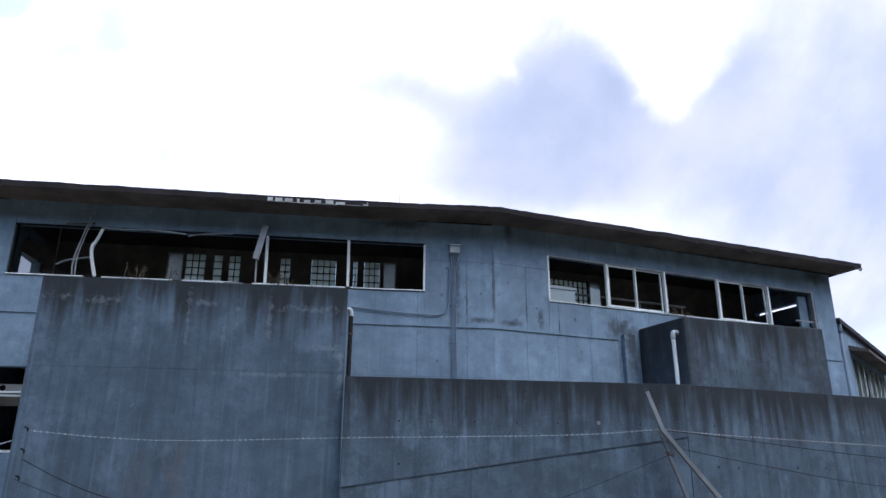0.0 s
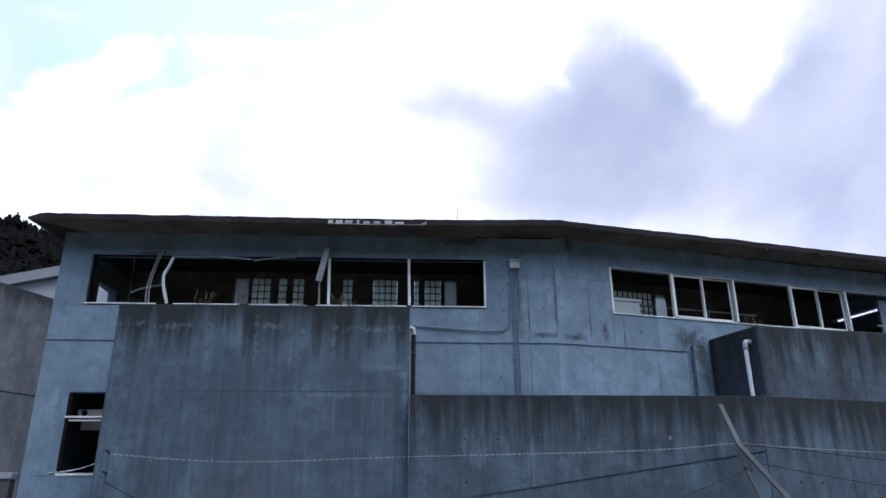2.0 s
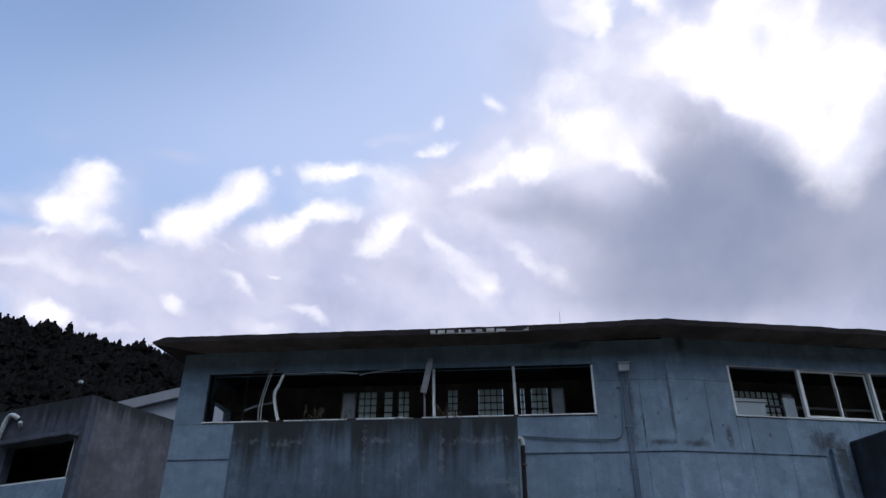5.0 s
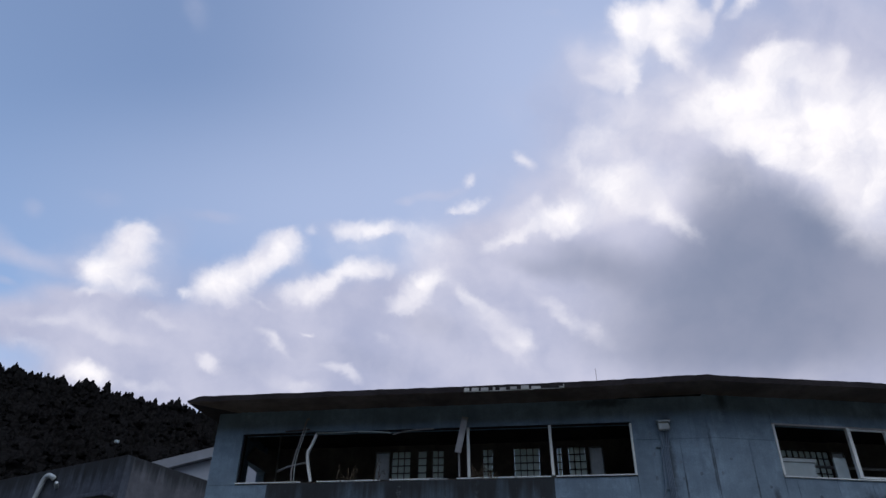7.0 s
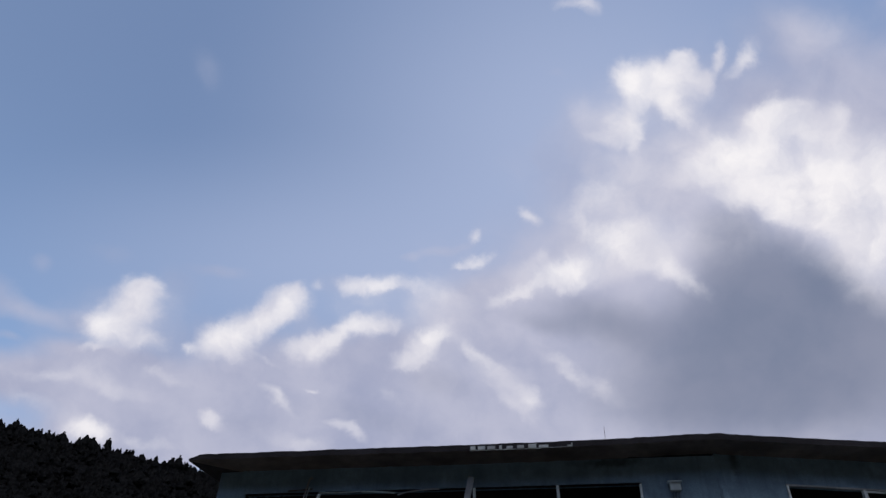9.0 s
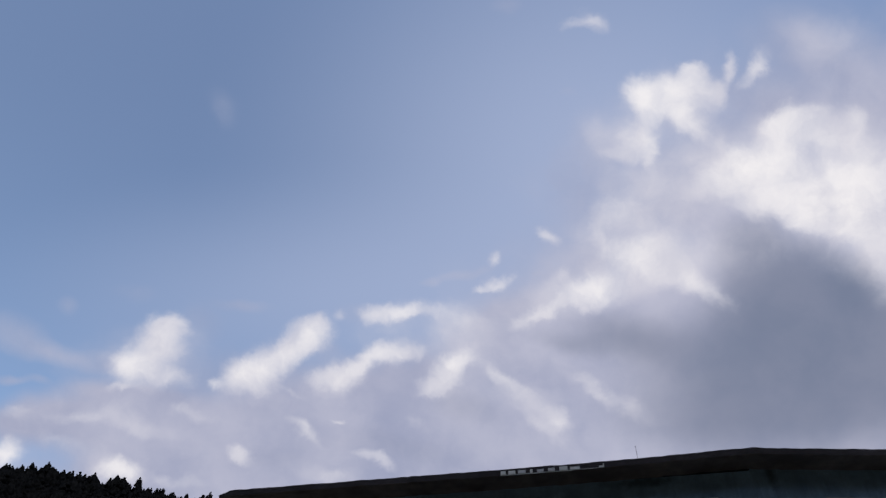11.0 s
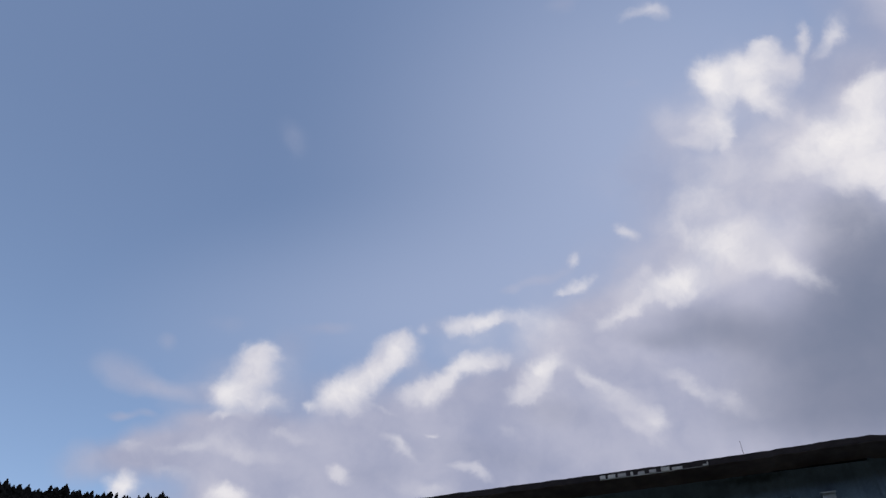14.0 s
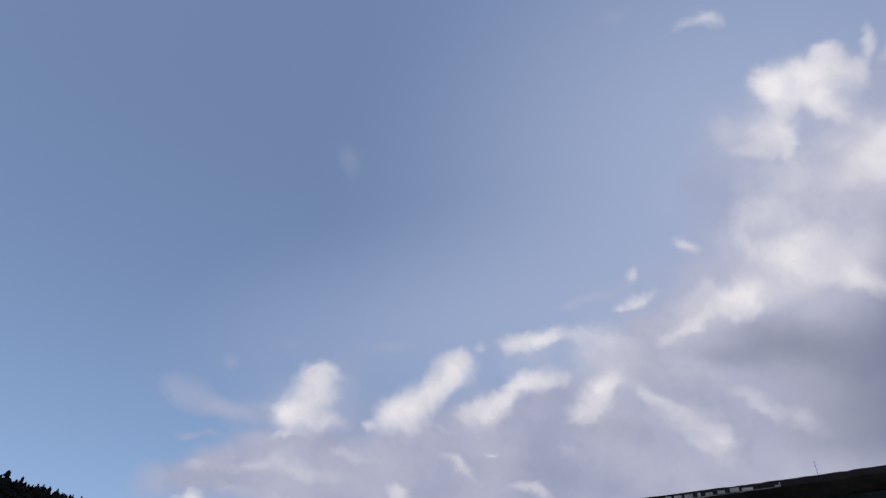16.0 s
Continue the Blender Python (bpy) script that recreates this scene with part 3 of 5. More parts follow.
bm = B()
xs = sorted({*[-3000, -800, -300, -120, -60], *[i * 1.0 for i in range(-40, 41)], *[60, 120, 300, 800, 3000]})
ys = sorted({*[-3000, -600, -150, -50], *[i * 1.0 for i in range(-20, 31)], *[45, 80, 160, 400, 1000, 3000]})
grid = [[bm.verts.new((x, y, ground_height(x, y))) for x in xs] for y in ys]
for a, b in zip(grid, grid[1:]):
    for i in range(len(xs) - 1):
        bm.faces.new((a[i], a[i + 1], b[i + 1], b[i]))
solid("ground", bm, GROUND, "rough ground with dry grass below the walls", "ground", kind="structure")


def ridge_z(az):
    """Height of the wooded ridge, 350 m off, by the bearing to the left of straight ahead."""
    el = ramped(az, (-180, -150, -90, -60, -20, 10, 28, 35, 38.5, 42, 46, 50, 55, 59, 62, 64, 67, 75, 95, 130, 180), (24, 22, 14, 6, 3, 8, 17.2, 18.4, 18.85, 19.1, 19.3, 19.25, 19.0, 18.6, 18.9, 19.1, 18.8, 18.6, 17, 20, 24))
    return 350 * math.tan(radians(el))


bm = B()
rows = []
for k, (d, share) in enumerate(((120, 0.0), (170, 0.16), (230, 0.42), (290, 0.72), (350, 1.0), (450, 1.02), (700, 0.6))):
    row = []
    for az in range(-180, 181, 3):
        wob = 1 + 0.06 * noise.noise((az * 0.2, k * 0.7, 3))
        row.append(bm.verts.new((-d * math.sin(radians(az)), d * math.cos(radians(az)), ridge_z(az) * share * (wob if 0 < k < 4 else 1) - (1 if k == 0 else 0))))
    rows.append(row)
for a, b in zip(rows, rows[1:]):
    for i in range(len(a) - 1):
        bm.faces.new((a[i], b[i], b[i + 1], a[i + 1]))
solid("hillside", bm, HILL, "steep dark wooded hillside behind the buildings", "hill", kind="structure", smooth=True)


def conifer(verts, faces, x, y, z, h, r, rnd):
    """A far cedar seen as one bushy, uneven crown."""
    n, lean = 7, rnd.uniform(-0.15, 0.15) * r
    rings_ = []
    for up, wide in ((-0.05, 0.95), (0.25, 0.95), (0.52, 0.72), (0.75, 0.45), (0.91, 0.20)):
        a0 = rnd.random() * 6
        rings_.append(len(verts))
        for i in range(n):
            q = r * wide * rnd.uniform(0.65, 1.25)
            verts.append((x + lean * up + q * math.cos(a0 + i * 6.283 / n), y + q * math.sin(a0 + i * 6.283 / n), z + h * (up + rnd.uniform(-0.06, 0.06))))
    for a, b in zip(rings_, rings_[1:]):
        faces.extend((a + i, a + (i + 1) % n, b + (i + 1) % n, b + i) for i in range(n))
    verts.append((x + lean, y, z + h))
    faces.extend((rings_[-1] + i, rings_[-1] + (i + 1) % n, len(verts) - 1) for i in range(n))


rnd = random.Random(4)
verts, faces = [], []
for k in range(34):
    row_d = 354 - 5.6 * k
    share = ramped(row_d, (120, 170, 230, 290, 350), (0, 0.16, 0.42, 0.72, 1.0))
    step = 0.22 if k == 0 else 0.36 + 0.012 * k
    az = 26.0
    while az < 74:
        az += step * rnd.uniform(0.5, 1.5)
        d = row_d + rnd.uniform(-3, 3)
        h = rnd.uniform(4.0, 7.0) if rnd.random() < 0.86 else rnd.uniform(7.0, 9.5)
        conifer(verts, faces, -d * math.sin(radians(az)), d * math.cos(radians(az)), ridge_z(az) * share - 3.0, h, h * rnd.uniform(0.26, 0.44), rnd)
me = bpy.data.meshes.new("cedar_forest")
me.from_pydata(verts, [], faces)
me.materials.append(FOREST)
me.shade_smooth()
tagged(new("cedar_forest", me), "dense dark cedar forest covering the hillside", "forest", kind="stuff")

# ---------------------------------------------------------------- main building
building = thing("abandoned_building", "abandoned two-storey grey concrete building with broken strip windows", "building")


def wall_cells(bm, x_cuts, z_cuts, holes, y0, y1, mitre_end=None, mitre_start=None, gap=0.0):
    """Boxes between the cuts, but for those whose middle lies in a hole (x0, x1, z0, z1)."""
    made = []
    for x0, x1 in zip(x_cuts, x_cuts[1:]):
        for z0, z1 in zip(z_cuts, z_cuts[1:]):
            mx, mz = (x0 + x1) / 2, (z0 + z1) / 2
            if any(h[0] < mx < h[1] and h[2] < mz < h[3] for h in holes):
                continue
            a0 = x0 + (y0 * MITRE if mitre_start == x0 else gap)
            a1 = x0 + (y1 * MITRE if mitre_start == x0 else gap)
            b0 = x1 - (y0 * MITRE if mitre_end == x1 else gap)
            b1 = x1 - (y1 * MITRE if mitre_end == x1 else gap)
            made.append(((a0, y0), (b0, y0), (b1, y1), (a1, y1), z0 + gap, z1 - gap))
            if bm is not None:
                prism(bm, made[-1][:4], z0 + gap, z1 - gap)
    if bm is not None:
        bmesh.ops.remove_doubles(bm, verts=bm.verts[:], dist=0.0005)
    return made


LW = (-6.33, 1.74, SILL, HEAD)
LOWER = (-6.33, -4.9, LOW_SILL, LOW_HEAD)
RW = (7.85, 15.93, SILL, HEAD)
PANEL = 0.03
# structural walls behind the form panels
bm = B()
wall_cells(bm, [L0, -6.33, -4.9, 1.74, L1], [0.3, LOW_SILL, LOW_HEAD, SILL, HEAD, WALL_TOP], [LW, LOWER], PANEL, THICK, mitre_end=L1)
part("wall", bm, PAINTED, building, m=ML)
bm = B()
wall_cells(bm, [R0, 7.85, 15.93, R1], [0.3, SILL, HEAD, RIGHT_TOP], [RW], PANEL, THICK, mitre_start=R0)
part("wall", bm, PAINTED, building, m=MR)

# back walls, end walls, floors and ceiling
BACK_L = [(-4.04, -3.66), (-3.62, -3.17), (-2.99, -2.78), (-2.64, -2.37), (-1.44, -1.21), (-0.71, -0.12), (0.29, 0.39), (0.55, 0.94), (1.01, 1.35)]
BACK_Z = (5.94, 6.63)
BACK_R = [(9.30, 10.62), (10.69, 11.02)]
IN = 2.5
bm = B()
cuts = sorted({L0, L1, *[c for w in BACK_L for c in w]})
wall_cells(bm, cuts, [4.4, BACK_Z[0], BACK_Z[1], WALL_TOP], [(a, b, *BACK_Z) for a, b in BACK_L], IN, IN + 0.15, mitre_end=L1)
box(bm, L0, L1 - IN * MITRE, IN, IN + 0.15, 0.3, 4.4)
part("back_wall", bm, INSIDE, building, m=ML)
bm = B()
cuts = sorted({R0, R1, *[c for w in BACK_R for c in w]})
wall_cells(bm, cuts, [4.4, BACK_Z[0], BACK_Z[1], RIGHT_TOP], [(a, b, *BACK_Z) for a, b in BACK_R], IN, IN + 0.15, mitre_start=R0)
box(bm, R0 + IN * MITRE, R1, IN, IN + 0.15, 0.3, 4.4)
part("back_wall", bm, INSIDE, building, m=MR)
bm = B()
wall_cells(bm, [THICK, 1.45, 2.46, IN], [0.3, 5.15, 6.2, WALL_TOP], [(1.45, 2.46, 5.15, 6.2)], 0, 0.2)
part("end_wall", bm, PAINTED, building, m=ML @ pose(L0 + 0.2, 0, 0, 0, 0, 90))
bm = B()
wall_cells(bm, [THICK, 0.72, 2.45, IN], [0.3, 6.20, 6.31, RIGHT_TOP], [(0.72, 2.45, 6.20, 6.31)], 0, 0.2)
part("end_wall", bm, PAINTED, building, m=MR @ pose(R1, 0, 0, 0, 0, 90))
bm = B()
prism(bm, [(L0 + 0.2, THICK), (L1 - THICK * MITRE, THICK), (L1 - IN * MITRE, IN), (L0 + 0.2, IN)], 4.2, 4.4)
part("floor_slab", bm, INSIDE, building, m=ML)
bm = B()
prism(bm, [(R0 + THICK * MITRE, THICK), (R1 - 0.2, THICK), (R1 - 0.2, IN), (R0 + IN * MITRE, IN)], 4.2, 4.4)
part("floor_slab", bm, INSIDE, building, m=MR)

# form panels of the two faces, one cast panel each
rnd = random.Random(11)


def panels(x_cuts, z_cuts, holes, m, **mitres):
    for p in wall_cells(None, x_cuts, z_cuts, holes, 0.0, PANEL, gap=0.003, **mitres):
        bm = B()
        prism(bm, p[:4], p[4], p[5])
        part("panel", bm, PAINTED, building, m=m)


panels([L0, -6.33, -4.9, 0.22, 0.86, 1.59, 2.62, L1], [1.0, LOW_SILL, LOW_HEAD], [LOWER], ML, mitre_end=L1)
panels([L0, -3.1, 0.22, 0.86, 1.59, 2.62, L1], [LOW_HEAD, JOINT], [], ML, mitre_end=L1)
panels([L0, -3.1, 0.22, 0.86, 1.59, 1.74], [JOINT, SILL], [], ML)
panels([L0, -6.33], [SILL, WALL_TOP], [], ML)
panels([1.74, 2.62, L1], [JOINT, 5.945], [], ML, mitre_end=L1)
panels([1.74, L1], [5.945, WALL_TOP], [], ML, mitre_end=L1)
panels([-6.33, 1.74], [HEAD, WALL_TOP], [], ML)
panels([R0, 7.28, 8.03, 8.86, 9.6, 10.5, 11.4, 12.3, 13.2, 14.1, 15.0, 15.93, R1], [1.0, JOINT], [], MR, mitre_start=R0)
panels([7.85, 8.09, 8.9, 9.6, 10.5, 11.4, 12.3, 13.2, 14.1, 15.0, 15.93], [JOINT, SILL], [], MR)
panels([R0, 7.30, 7.85], [JOINT, 5.955], [], MR, mitre_start=R0)
panels([R0, 7.85], [5.955, RIGHT_TOP], [], MR, mitre_start=R0)
panels([15.93, R1], [JOINT, RIGHT_TOP], [], MR)
panels([7.85, 15.93], [HEAD, RIGHT_TOP], [], MR)


# roof: a thin slab with a ragged, slightly sagging edge all round
def eave_top(wing, x):
    if wing == "L":
        return ramped(x, (-7.5, -1.6, 0.5, 3.3), (7.0, 6.99, 6.995, 7.045))
    return ramped(x, (6.4, 11, 17.2), (7.03, 7.08, 7.115))


OVER, NEAR = 0.5, 0.982          # the eave line and its overhang
DROP = {"L": D_L, "R": D_R}


def eave(wing, x, y, z):
    return x * NEAR, -DROP[wing] + (y + DROP[wing]) * NEAR, 1.5 + (z - 1.5) * NEAR


bm = B()
stations = []
for i in range(91):
    stations.append(("L", -7.5 + (L1 + OVER * MITRE + 7.5) * i / 90, i / 90))
for i in range(1, 91):
    stations.append(("R", R0 - OVER * MITRE + (17.3 - R0 + OVER * MITRE) * i / 90, i / 90))
rings = []
for wing, x, share in stations:
    m = ML if wing == "L" else MR
    top = eave_top(wing, x) + (0.010 if wing == "L" else 0.016) * noise.noise((x * 1.7, 5, 0)) + 0.012 * noise.noise((x * 6, 9, 0)) + 0.008 * noise.noise((x * 17, 2, 0))
    out = -OVER + 0.02 * noise.noise((x * 2.3, 1, 0))
    thick = 0.115 + 0.010 * noise.noise((x * 3.1, 7, 0)) + 0.008 * noise.noise((x * 11, 3, 0))
    if wing == "L" and x < -7.22:
        # the corner tapers to a point
        top, thick = top - 0.085 * (-7.22 - x) / 0.28, thick - 0.075 * (-7.22 - x) / 0.28
    low, high = eave(wing, x, out, top - thick), eave(wing, x, out - 0.01, top)
    back_x = high[0] - 3.9 * MITRE * share if wing == "L" else high[0] + 3.9 * MITRE * (1 - share)
    wall_x = low[0] - 0.85 * MITRE * share if wing == "L" else low[0] + 0.85 * MITRE * (1 - share)
    if wing == "L" and x < -6.3:
        # the verge is cut back on a slant
        back_x, wall_x = back_x + 0.42 * (-6.3 - x) / 1.2, wall_x + 0.86 * (-6.3 - x) / 1.2
    ring = [low, high, (back_x, IN + 0.6, high[2] + 0.28), (back_x, IN + 0.6, low[2] - 0.03), (wall_x, 0.0, low[2] + 0.005)]
    rings.append([bm.verts.new(m @ Vector(q)) for q in ring])
for a, b in zip(rings, rings[1:]):
    for k in range(5):
        bm.faces.new((a[k], a[(k + 1) % 5], b[(k + 1) % 5], b[k])).material_index = int(k == 4)
bm.faces.new(rings[0][::-1]), bm.faces.new(rings[-1])
roof = part("roof", bm, ROOF, building, "thin dark weathered roof slab with ragged edge")
roof.data.materials.append(SOFFIT)


# ---------------------------------------------------------------- windows of the main building
def bar(x0, z0, x1, z1, w, y=0.02, t=0.035):
    """A straight frame bar in the plane of the face."""
    bm = B()
    if abs(x1 - x0) < 1e-6:
        return box(bm, x0 - w / 2, x0 + w / 2, y - t, y + t, z0, z1)
    if abs(z1 - z0) < 1e-6:
        return box(bm, x0, x1, y - t, y + t, z0 - w / 2, z0 + w / 2)
    return tube(bm, [(x0, y, z0), (x1, y, z1)], 0, flat=(w / 2, t))


def flat_bar(points, w, t, n=6):
    return tube(B(), smooth_line(points, n), 0, flat=(w, t))


bm = B()
box(bm, LW[0], LW[1], -0.005, 0.10, SILL, SILL + 0.012)
window = part("window", bm, RUST, building, "long broken strip window with no glass left", ML)
for a, b in ((-6.33, -4.95), (-4.6, -3.3), (-3.1, -2.05), (-1.75, -0.6), (-0.55, 0.10), (0.20, 1.74)):
    part("sill_rail", box(B(), a, b, -0.03, 0.06, SILL + 0.0125, SILL + 0.012 + rnd.uniform(0.018, 0.03)), ALU, window, "pale aluminium sill rail", bevel=0.004)
part("jamb", bar(LW[1] - 0.02, SILL + 0.047, LW[1] - 0.02, HEAD - 0.03, 0.04), ALU, window, "bright aluminium jamb")
part("jamb", bar(LW[0] + 0.035, SILL + 0.047, LW[0] + 0.035, HEAD - 0.03, 0.03, 0.06, 0.05), DARK_PIPE, window)
part("head_rail", bar(LW[0], HEAD - 0.012, LW[1], HEAD - 0.012, 0.022, 0.05, 0.03), DARK_PIPE, window, "dark steel head rail")
for x in (0.15, -1.50):
    part("mullion", bar(x, SILL + 0.047, x - 0.02, HEAD - 0.02, 0.056, 0.0, 0.03), ALU, window, "pale aluminium mullion")
part("mullion", flat_bar([(-4.71, -0.02, 6.25), (-4.77, -0.03, 6.05), (-4.845, -0.05, 5.83), (-4.80, -0.03, 5.55), (-4.73, 0.0, 5.285)], 0.027, 0.025), ALU, window, "bent aluminium mullion")
part("bent_rail", tube(B(), smooth_line([(-4.88, -0.06, 6.565), (-4.935, -0.07, 6.55), (-5.01, -0.07, 6.22), (-5.10, -0.08, 5.80), (-5.14, -0.07, 5.5), (-5.135, -0.04, 5.285)]), 0.017), STEEL, window, "bent steel window rail")
part("bent_rail", tube(B(), smooth_line([(-4.93, -0.04, 6.40), (-5.0, -0.05, 6.1), (-5.07, -0.06, 5.75), (-5.085, -0.06, 5.5), (-5.08, -0.04, 5.285)]), 0.010), PVC, window)
part("hanging_strip", flat_bar([(-4.72, -0.03, 6.275), (-4.3, -0.03, 6.268), (-3.85, -0.03, 6.282)], 0.009, 0.015), WHITE, window, "torn white trim strip")
part("hanging_strip", flat_bar([(-3.83, -0.03, 6.278), (-3.5, -0.04, 6.262), (-3.12, -0.05, 6.225)], 0.013, 0.015), WHITE, window, "torn white trim strip")
part("hanging_strip", flat_bar([(-3.07, -0.04, 6.19), (-2.85, -0.05, 6.235), (-2.5, -0.05, 6.272), (-2.22, -0.03, 6.29)], 0.012, 0.012), STEEL, window, "bent trim strip")
part("hanging_strip", flat_bar([(-5.40, -0.02, 6.335), (-5.1, -0.03, 6.345), (-4.86, -0.03, 6.36)], 0.010, 0.01), RUST, window)
part("loose_board", tube(B(), [(-1.565, -0.09, 6.49), (-1.715, -0.10, 5.76)], 0, flat=(0.062, 0.022)), STEEL, window, "loose grey board leaning over the opening")
part("board_post", tube(B(), [(-1.70, -0.05, 5.76), (-1.69, -0.03, 5.297)], 0.022), STEEL, window)
part("fallen_bar", flat_bar([(-5.74, 0.7, 5.70), (-5.5, 0.7, 5.80), (-5.1, 0.7, 5.88)], 0.018, 0.02), STEEL, window, "fallen bar inside the opening")

bm = B()
box(bm, RW[0], RW[1], -0.025, 0.10, SILL, SILL + 0.024)
window = part("window", bm, ALU, building, "long strip window with a few aluminium sashes left", MR, bevel=0.006)
part("head_rail", bar(RW[0], HEAD - 0.015, RW[1], HEAD - 0.015, 0.03, 0.03, 0.03), STEEL, window)
part("jamb", bar(RW[0] + 0.02, SILL + 0.047, RW[0] + 0.02, HEAD - 0.03, 0.04), ALU, window)
part("jamb", bar(RW[1] - 0.04, SILL + 0.047, RW[1] - 0.04, HEAD - 0.03, 0.05, 0.05, 0.05), STEEL, window)
part("reveal", bar(RW[1] - 0.24, SILL + 0.047, RW[1] - 0.24, HEAD - 0.1, 0.30, 0.20, 0.03), PAINTED, window, "pale pillar inside the opening")
part("rail", bar(15.2, 5.50, RW[1] - 0.1, 5.50, 0.03, 0.05, 0.02), STEEL, window)
for a, b in ((9.41, 11.05), (12.67, 14.31)):
    mid = (a + b) / 2
    for x in (a, b):
        part("mullion", bar(x, SILL + 0.047, x, HEAD - 0.03, 0.052, 0.01, 0.04), ALU, window, "pale aluminium mullion")
    for x0, x1, y in ((a + 0.045, mid + 0.02, 0.03), (mid - 0.02, b - 0.045, 0.07)):
        bm = B()
        z0, z1, w = SILL + 0.048, HEAD - 0.035, 0.034
        box(bm, x0, x1, y - 0.014, y + 0.014, z0, z0 + w + 0.004), box(bm, x0, x1, y - 0.014, y + 0.014, z1 - w, z1)
        box(bm, x0, x0 + w, y - 0.013, y + 0.013, z0 + w + 0.004, z1 - w), box(bm, x1 - w, x1, y - 0.013, y + 0.013, z0 + w + 0.004, z1 - w)
        part("sash", bm, ALU, window, "sliding aluminium sash")

bm = B()
box(bm, LOWER[0], LOWER[1], -0.02, 0.10, LOW_SILL, LOW_SILL + 0.05)
window = part("window", bm, ALU, building, "broken lower window with one sash rail left", ML, bevel=0.006)
part("sash_rail", bar(LOWER[0], 3.045, LOWER[1], 3.045, 0.035), ALU, window)
part("sash_rail", bar(LOWER[0], 2.985, LOWER[1], 2.985, 0.035, 0.05), ALU, window)
part("jamb", bar(LOWER[0] + 0.03, LOW_SILL + 0.052, LOWER[0] + 0.03, LOW_HEAD - 0.01, 0.06, 0.06, 0.05), DARK_PIPE, window)


# lattice windows in the back wall: glass squares in a dark grid
def lattice(x0, x1, m, cell, z0=BACK_Z[0], z1=BACK_Z[1]):
    cols, rows_ = max(1, round((x1 - x0) / cell)), max(1, round((z1 - z0) / (cell * 1.15)))
    cw, ch, g = (x1 - x0) / cols, (z1 - z0) / rows_, 0.009
    bm = B()
    wall_cells(bm, [x0 - 0.02, x0 + 0.004, x1 - 0.004, x1 + 0.02], [z0 - 0.02, z0 + 0.004, z1 - 0.004, z1 + 0.02], [(x0, x1, z0, z1)], IN + 0.01, IN + 0.10)
    grid_ = part("back_window", bm, RUST, building, "back window of small frosted squares in a dark grid", m)
    for i in range(1, cols):
        part("glazing_bar", box(B(), x0 + i * cw - g, x0 + i * cw + g, IN + 0.02, IN + 0.09, z0 + 0.005, z1 - 0.005), RUST, grid_)
    for k in range(1, rows_):
        part("glazing_bar", box(B(), x0 + 0.005, x1 - 0.005, IN + 0.03, IN + 0.08, z0 + k * ch - g, z0 + k * ch + g), RUST, grid_)
    bm = B()
    box(bm, 0.0, cw - 2 * g, 0, 0.012, 0.0, ch - 2 * g)
    me = finish(bm, "pane", FROST)
    for i in range(cols):
        for k in range(rows_):
            part("pane", me, FROST, grid_, m=pose(x0 + i * cw + g, IN + 0.05, z0 + k * ch + g))


def white_pane(x0, x1, m):
    bm = B()
    wall_cells(bm, [x0, x0 + 0.03, x1 - 0.03, x1], [BACK_Z[0], BACK_Z[0] + 0.03, BACK_Z[1] - 0.03, BACK_Z[1]], [(x0 + 0.03, x1 - 0.03, BACK_Z[0] + 0.03, BACK_Z[1] - 0.03)], IN + 0.02, IN + 0.09)
    w = part("back_window", bm, STEEL, building, "frosted single-pane back window", m)
    part("pane", box(B(), x0 + 0.031, x1 - 0.031, IN + 0.05, IN + 0.062, BACK_Z[0] + 0.031, BACK_Z[1] - 0.031), MILK, w)


white_pane(*BACK_L[0], ML)
white_pane(*BACK_L[8], ML)
for w in BACK_L[1:8]:
    lattice(*w, ML, 0.15)
lattice(*BACK_R[0], MR, 0.14)
white_pane(*BACK_R[1], MR)

# thin ledge at the storey joint, pilaster, roof-edge sheet, mast
part("ledge", box(B(), L0, L1, -0.022, -0.001, JOINT - 0.012, JOINT + 0.014), PAINTED, building, m=ML)
part("ledge", box(B(), R0, 9.6, -0.022, -0.001, JOINT - 0.012, JOINT + 0.014), PAINTED, building, m=MR)
part("ledge", box(B(), 14.2, R1, -0.022, -0.001, JOINT - 0.012, JOINT + 0.014), PAINTED, building, m=MR)
part("pilaster", box(B(), 9.68, 9.98, -0.12, -0.001, 1.0, 4.66), PAINTED, building, m=MR, bevel=0.01)
TO_EAVE = Matrix.Translation((0, 0, 1.5)) @ Matrix.Scale(0.982, 4) @ Matrix.Translation((0, 0, -1.5))
rnd = random.Random(3)
sheet_x = -1.53
while sheet_x < 0.47:
    wide = rnd.uniform(0.12, 0.24)
    if sheet_x < -0.15:
        z0, z1 = 6.868, 6.868 + rnd.uniform(0.055, 0.08)
        part("fascia_sheet", box(B(), sheet_x, sheet_x + wide - rnd.choice((0.004, 0.05, 0.09)), -0.535 - rnd.uniform(0, 0.02), -0.528, z0, z1), FASCIA if rnd.random() < 0.6 else STEEL, building, "torn white fascia sheet", TO_EAVE @ ML)
    elif rnd.random() < 0.6:
        z0 = rnd.uniform(6.875, 6.92)
        part("fascia_sheet", tube(B(), [(sheet_x, -0.54, z0), (sheet_x + wide * 0.6, -0.545, z0 + rnd.uniform(-0.03, 0.03))], 0, flat=(0.014, 0.006)), FASCIA, building, m=TO_EAVE @ ML)
    sheet_x += wide
part("fascia_trim", box(B(), -1.54, -0.14, -0.53, -0.523, 6.855, 6.869), FASCIA, building, m=TO_EAVE @ ML)
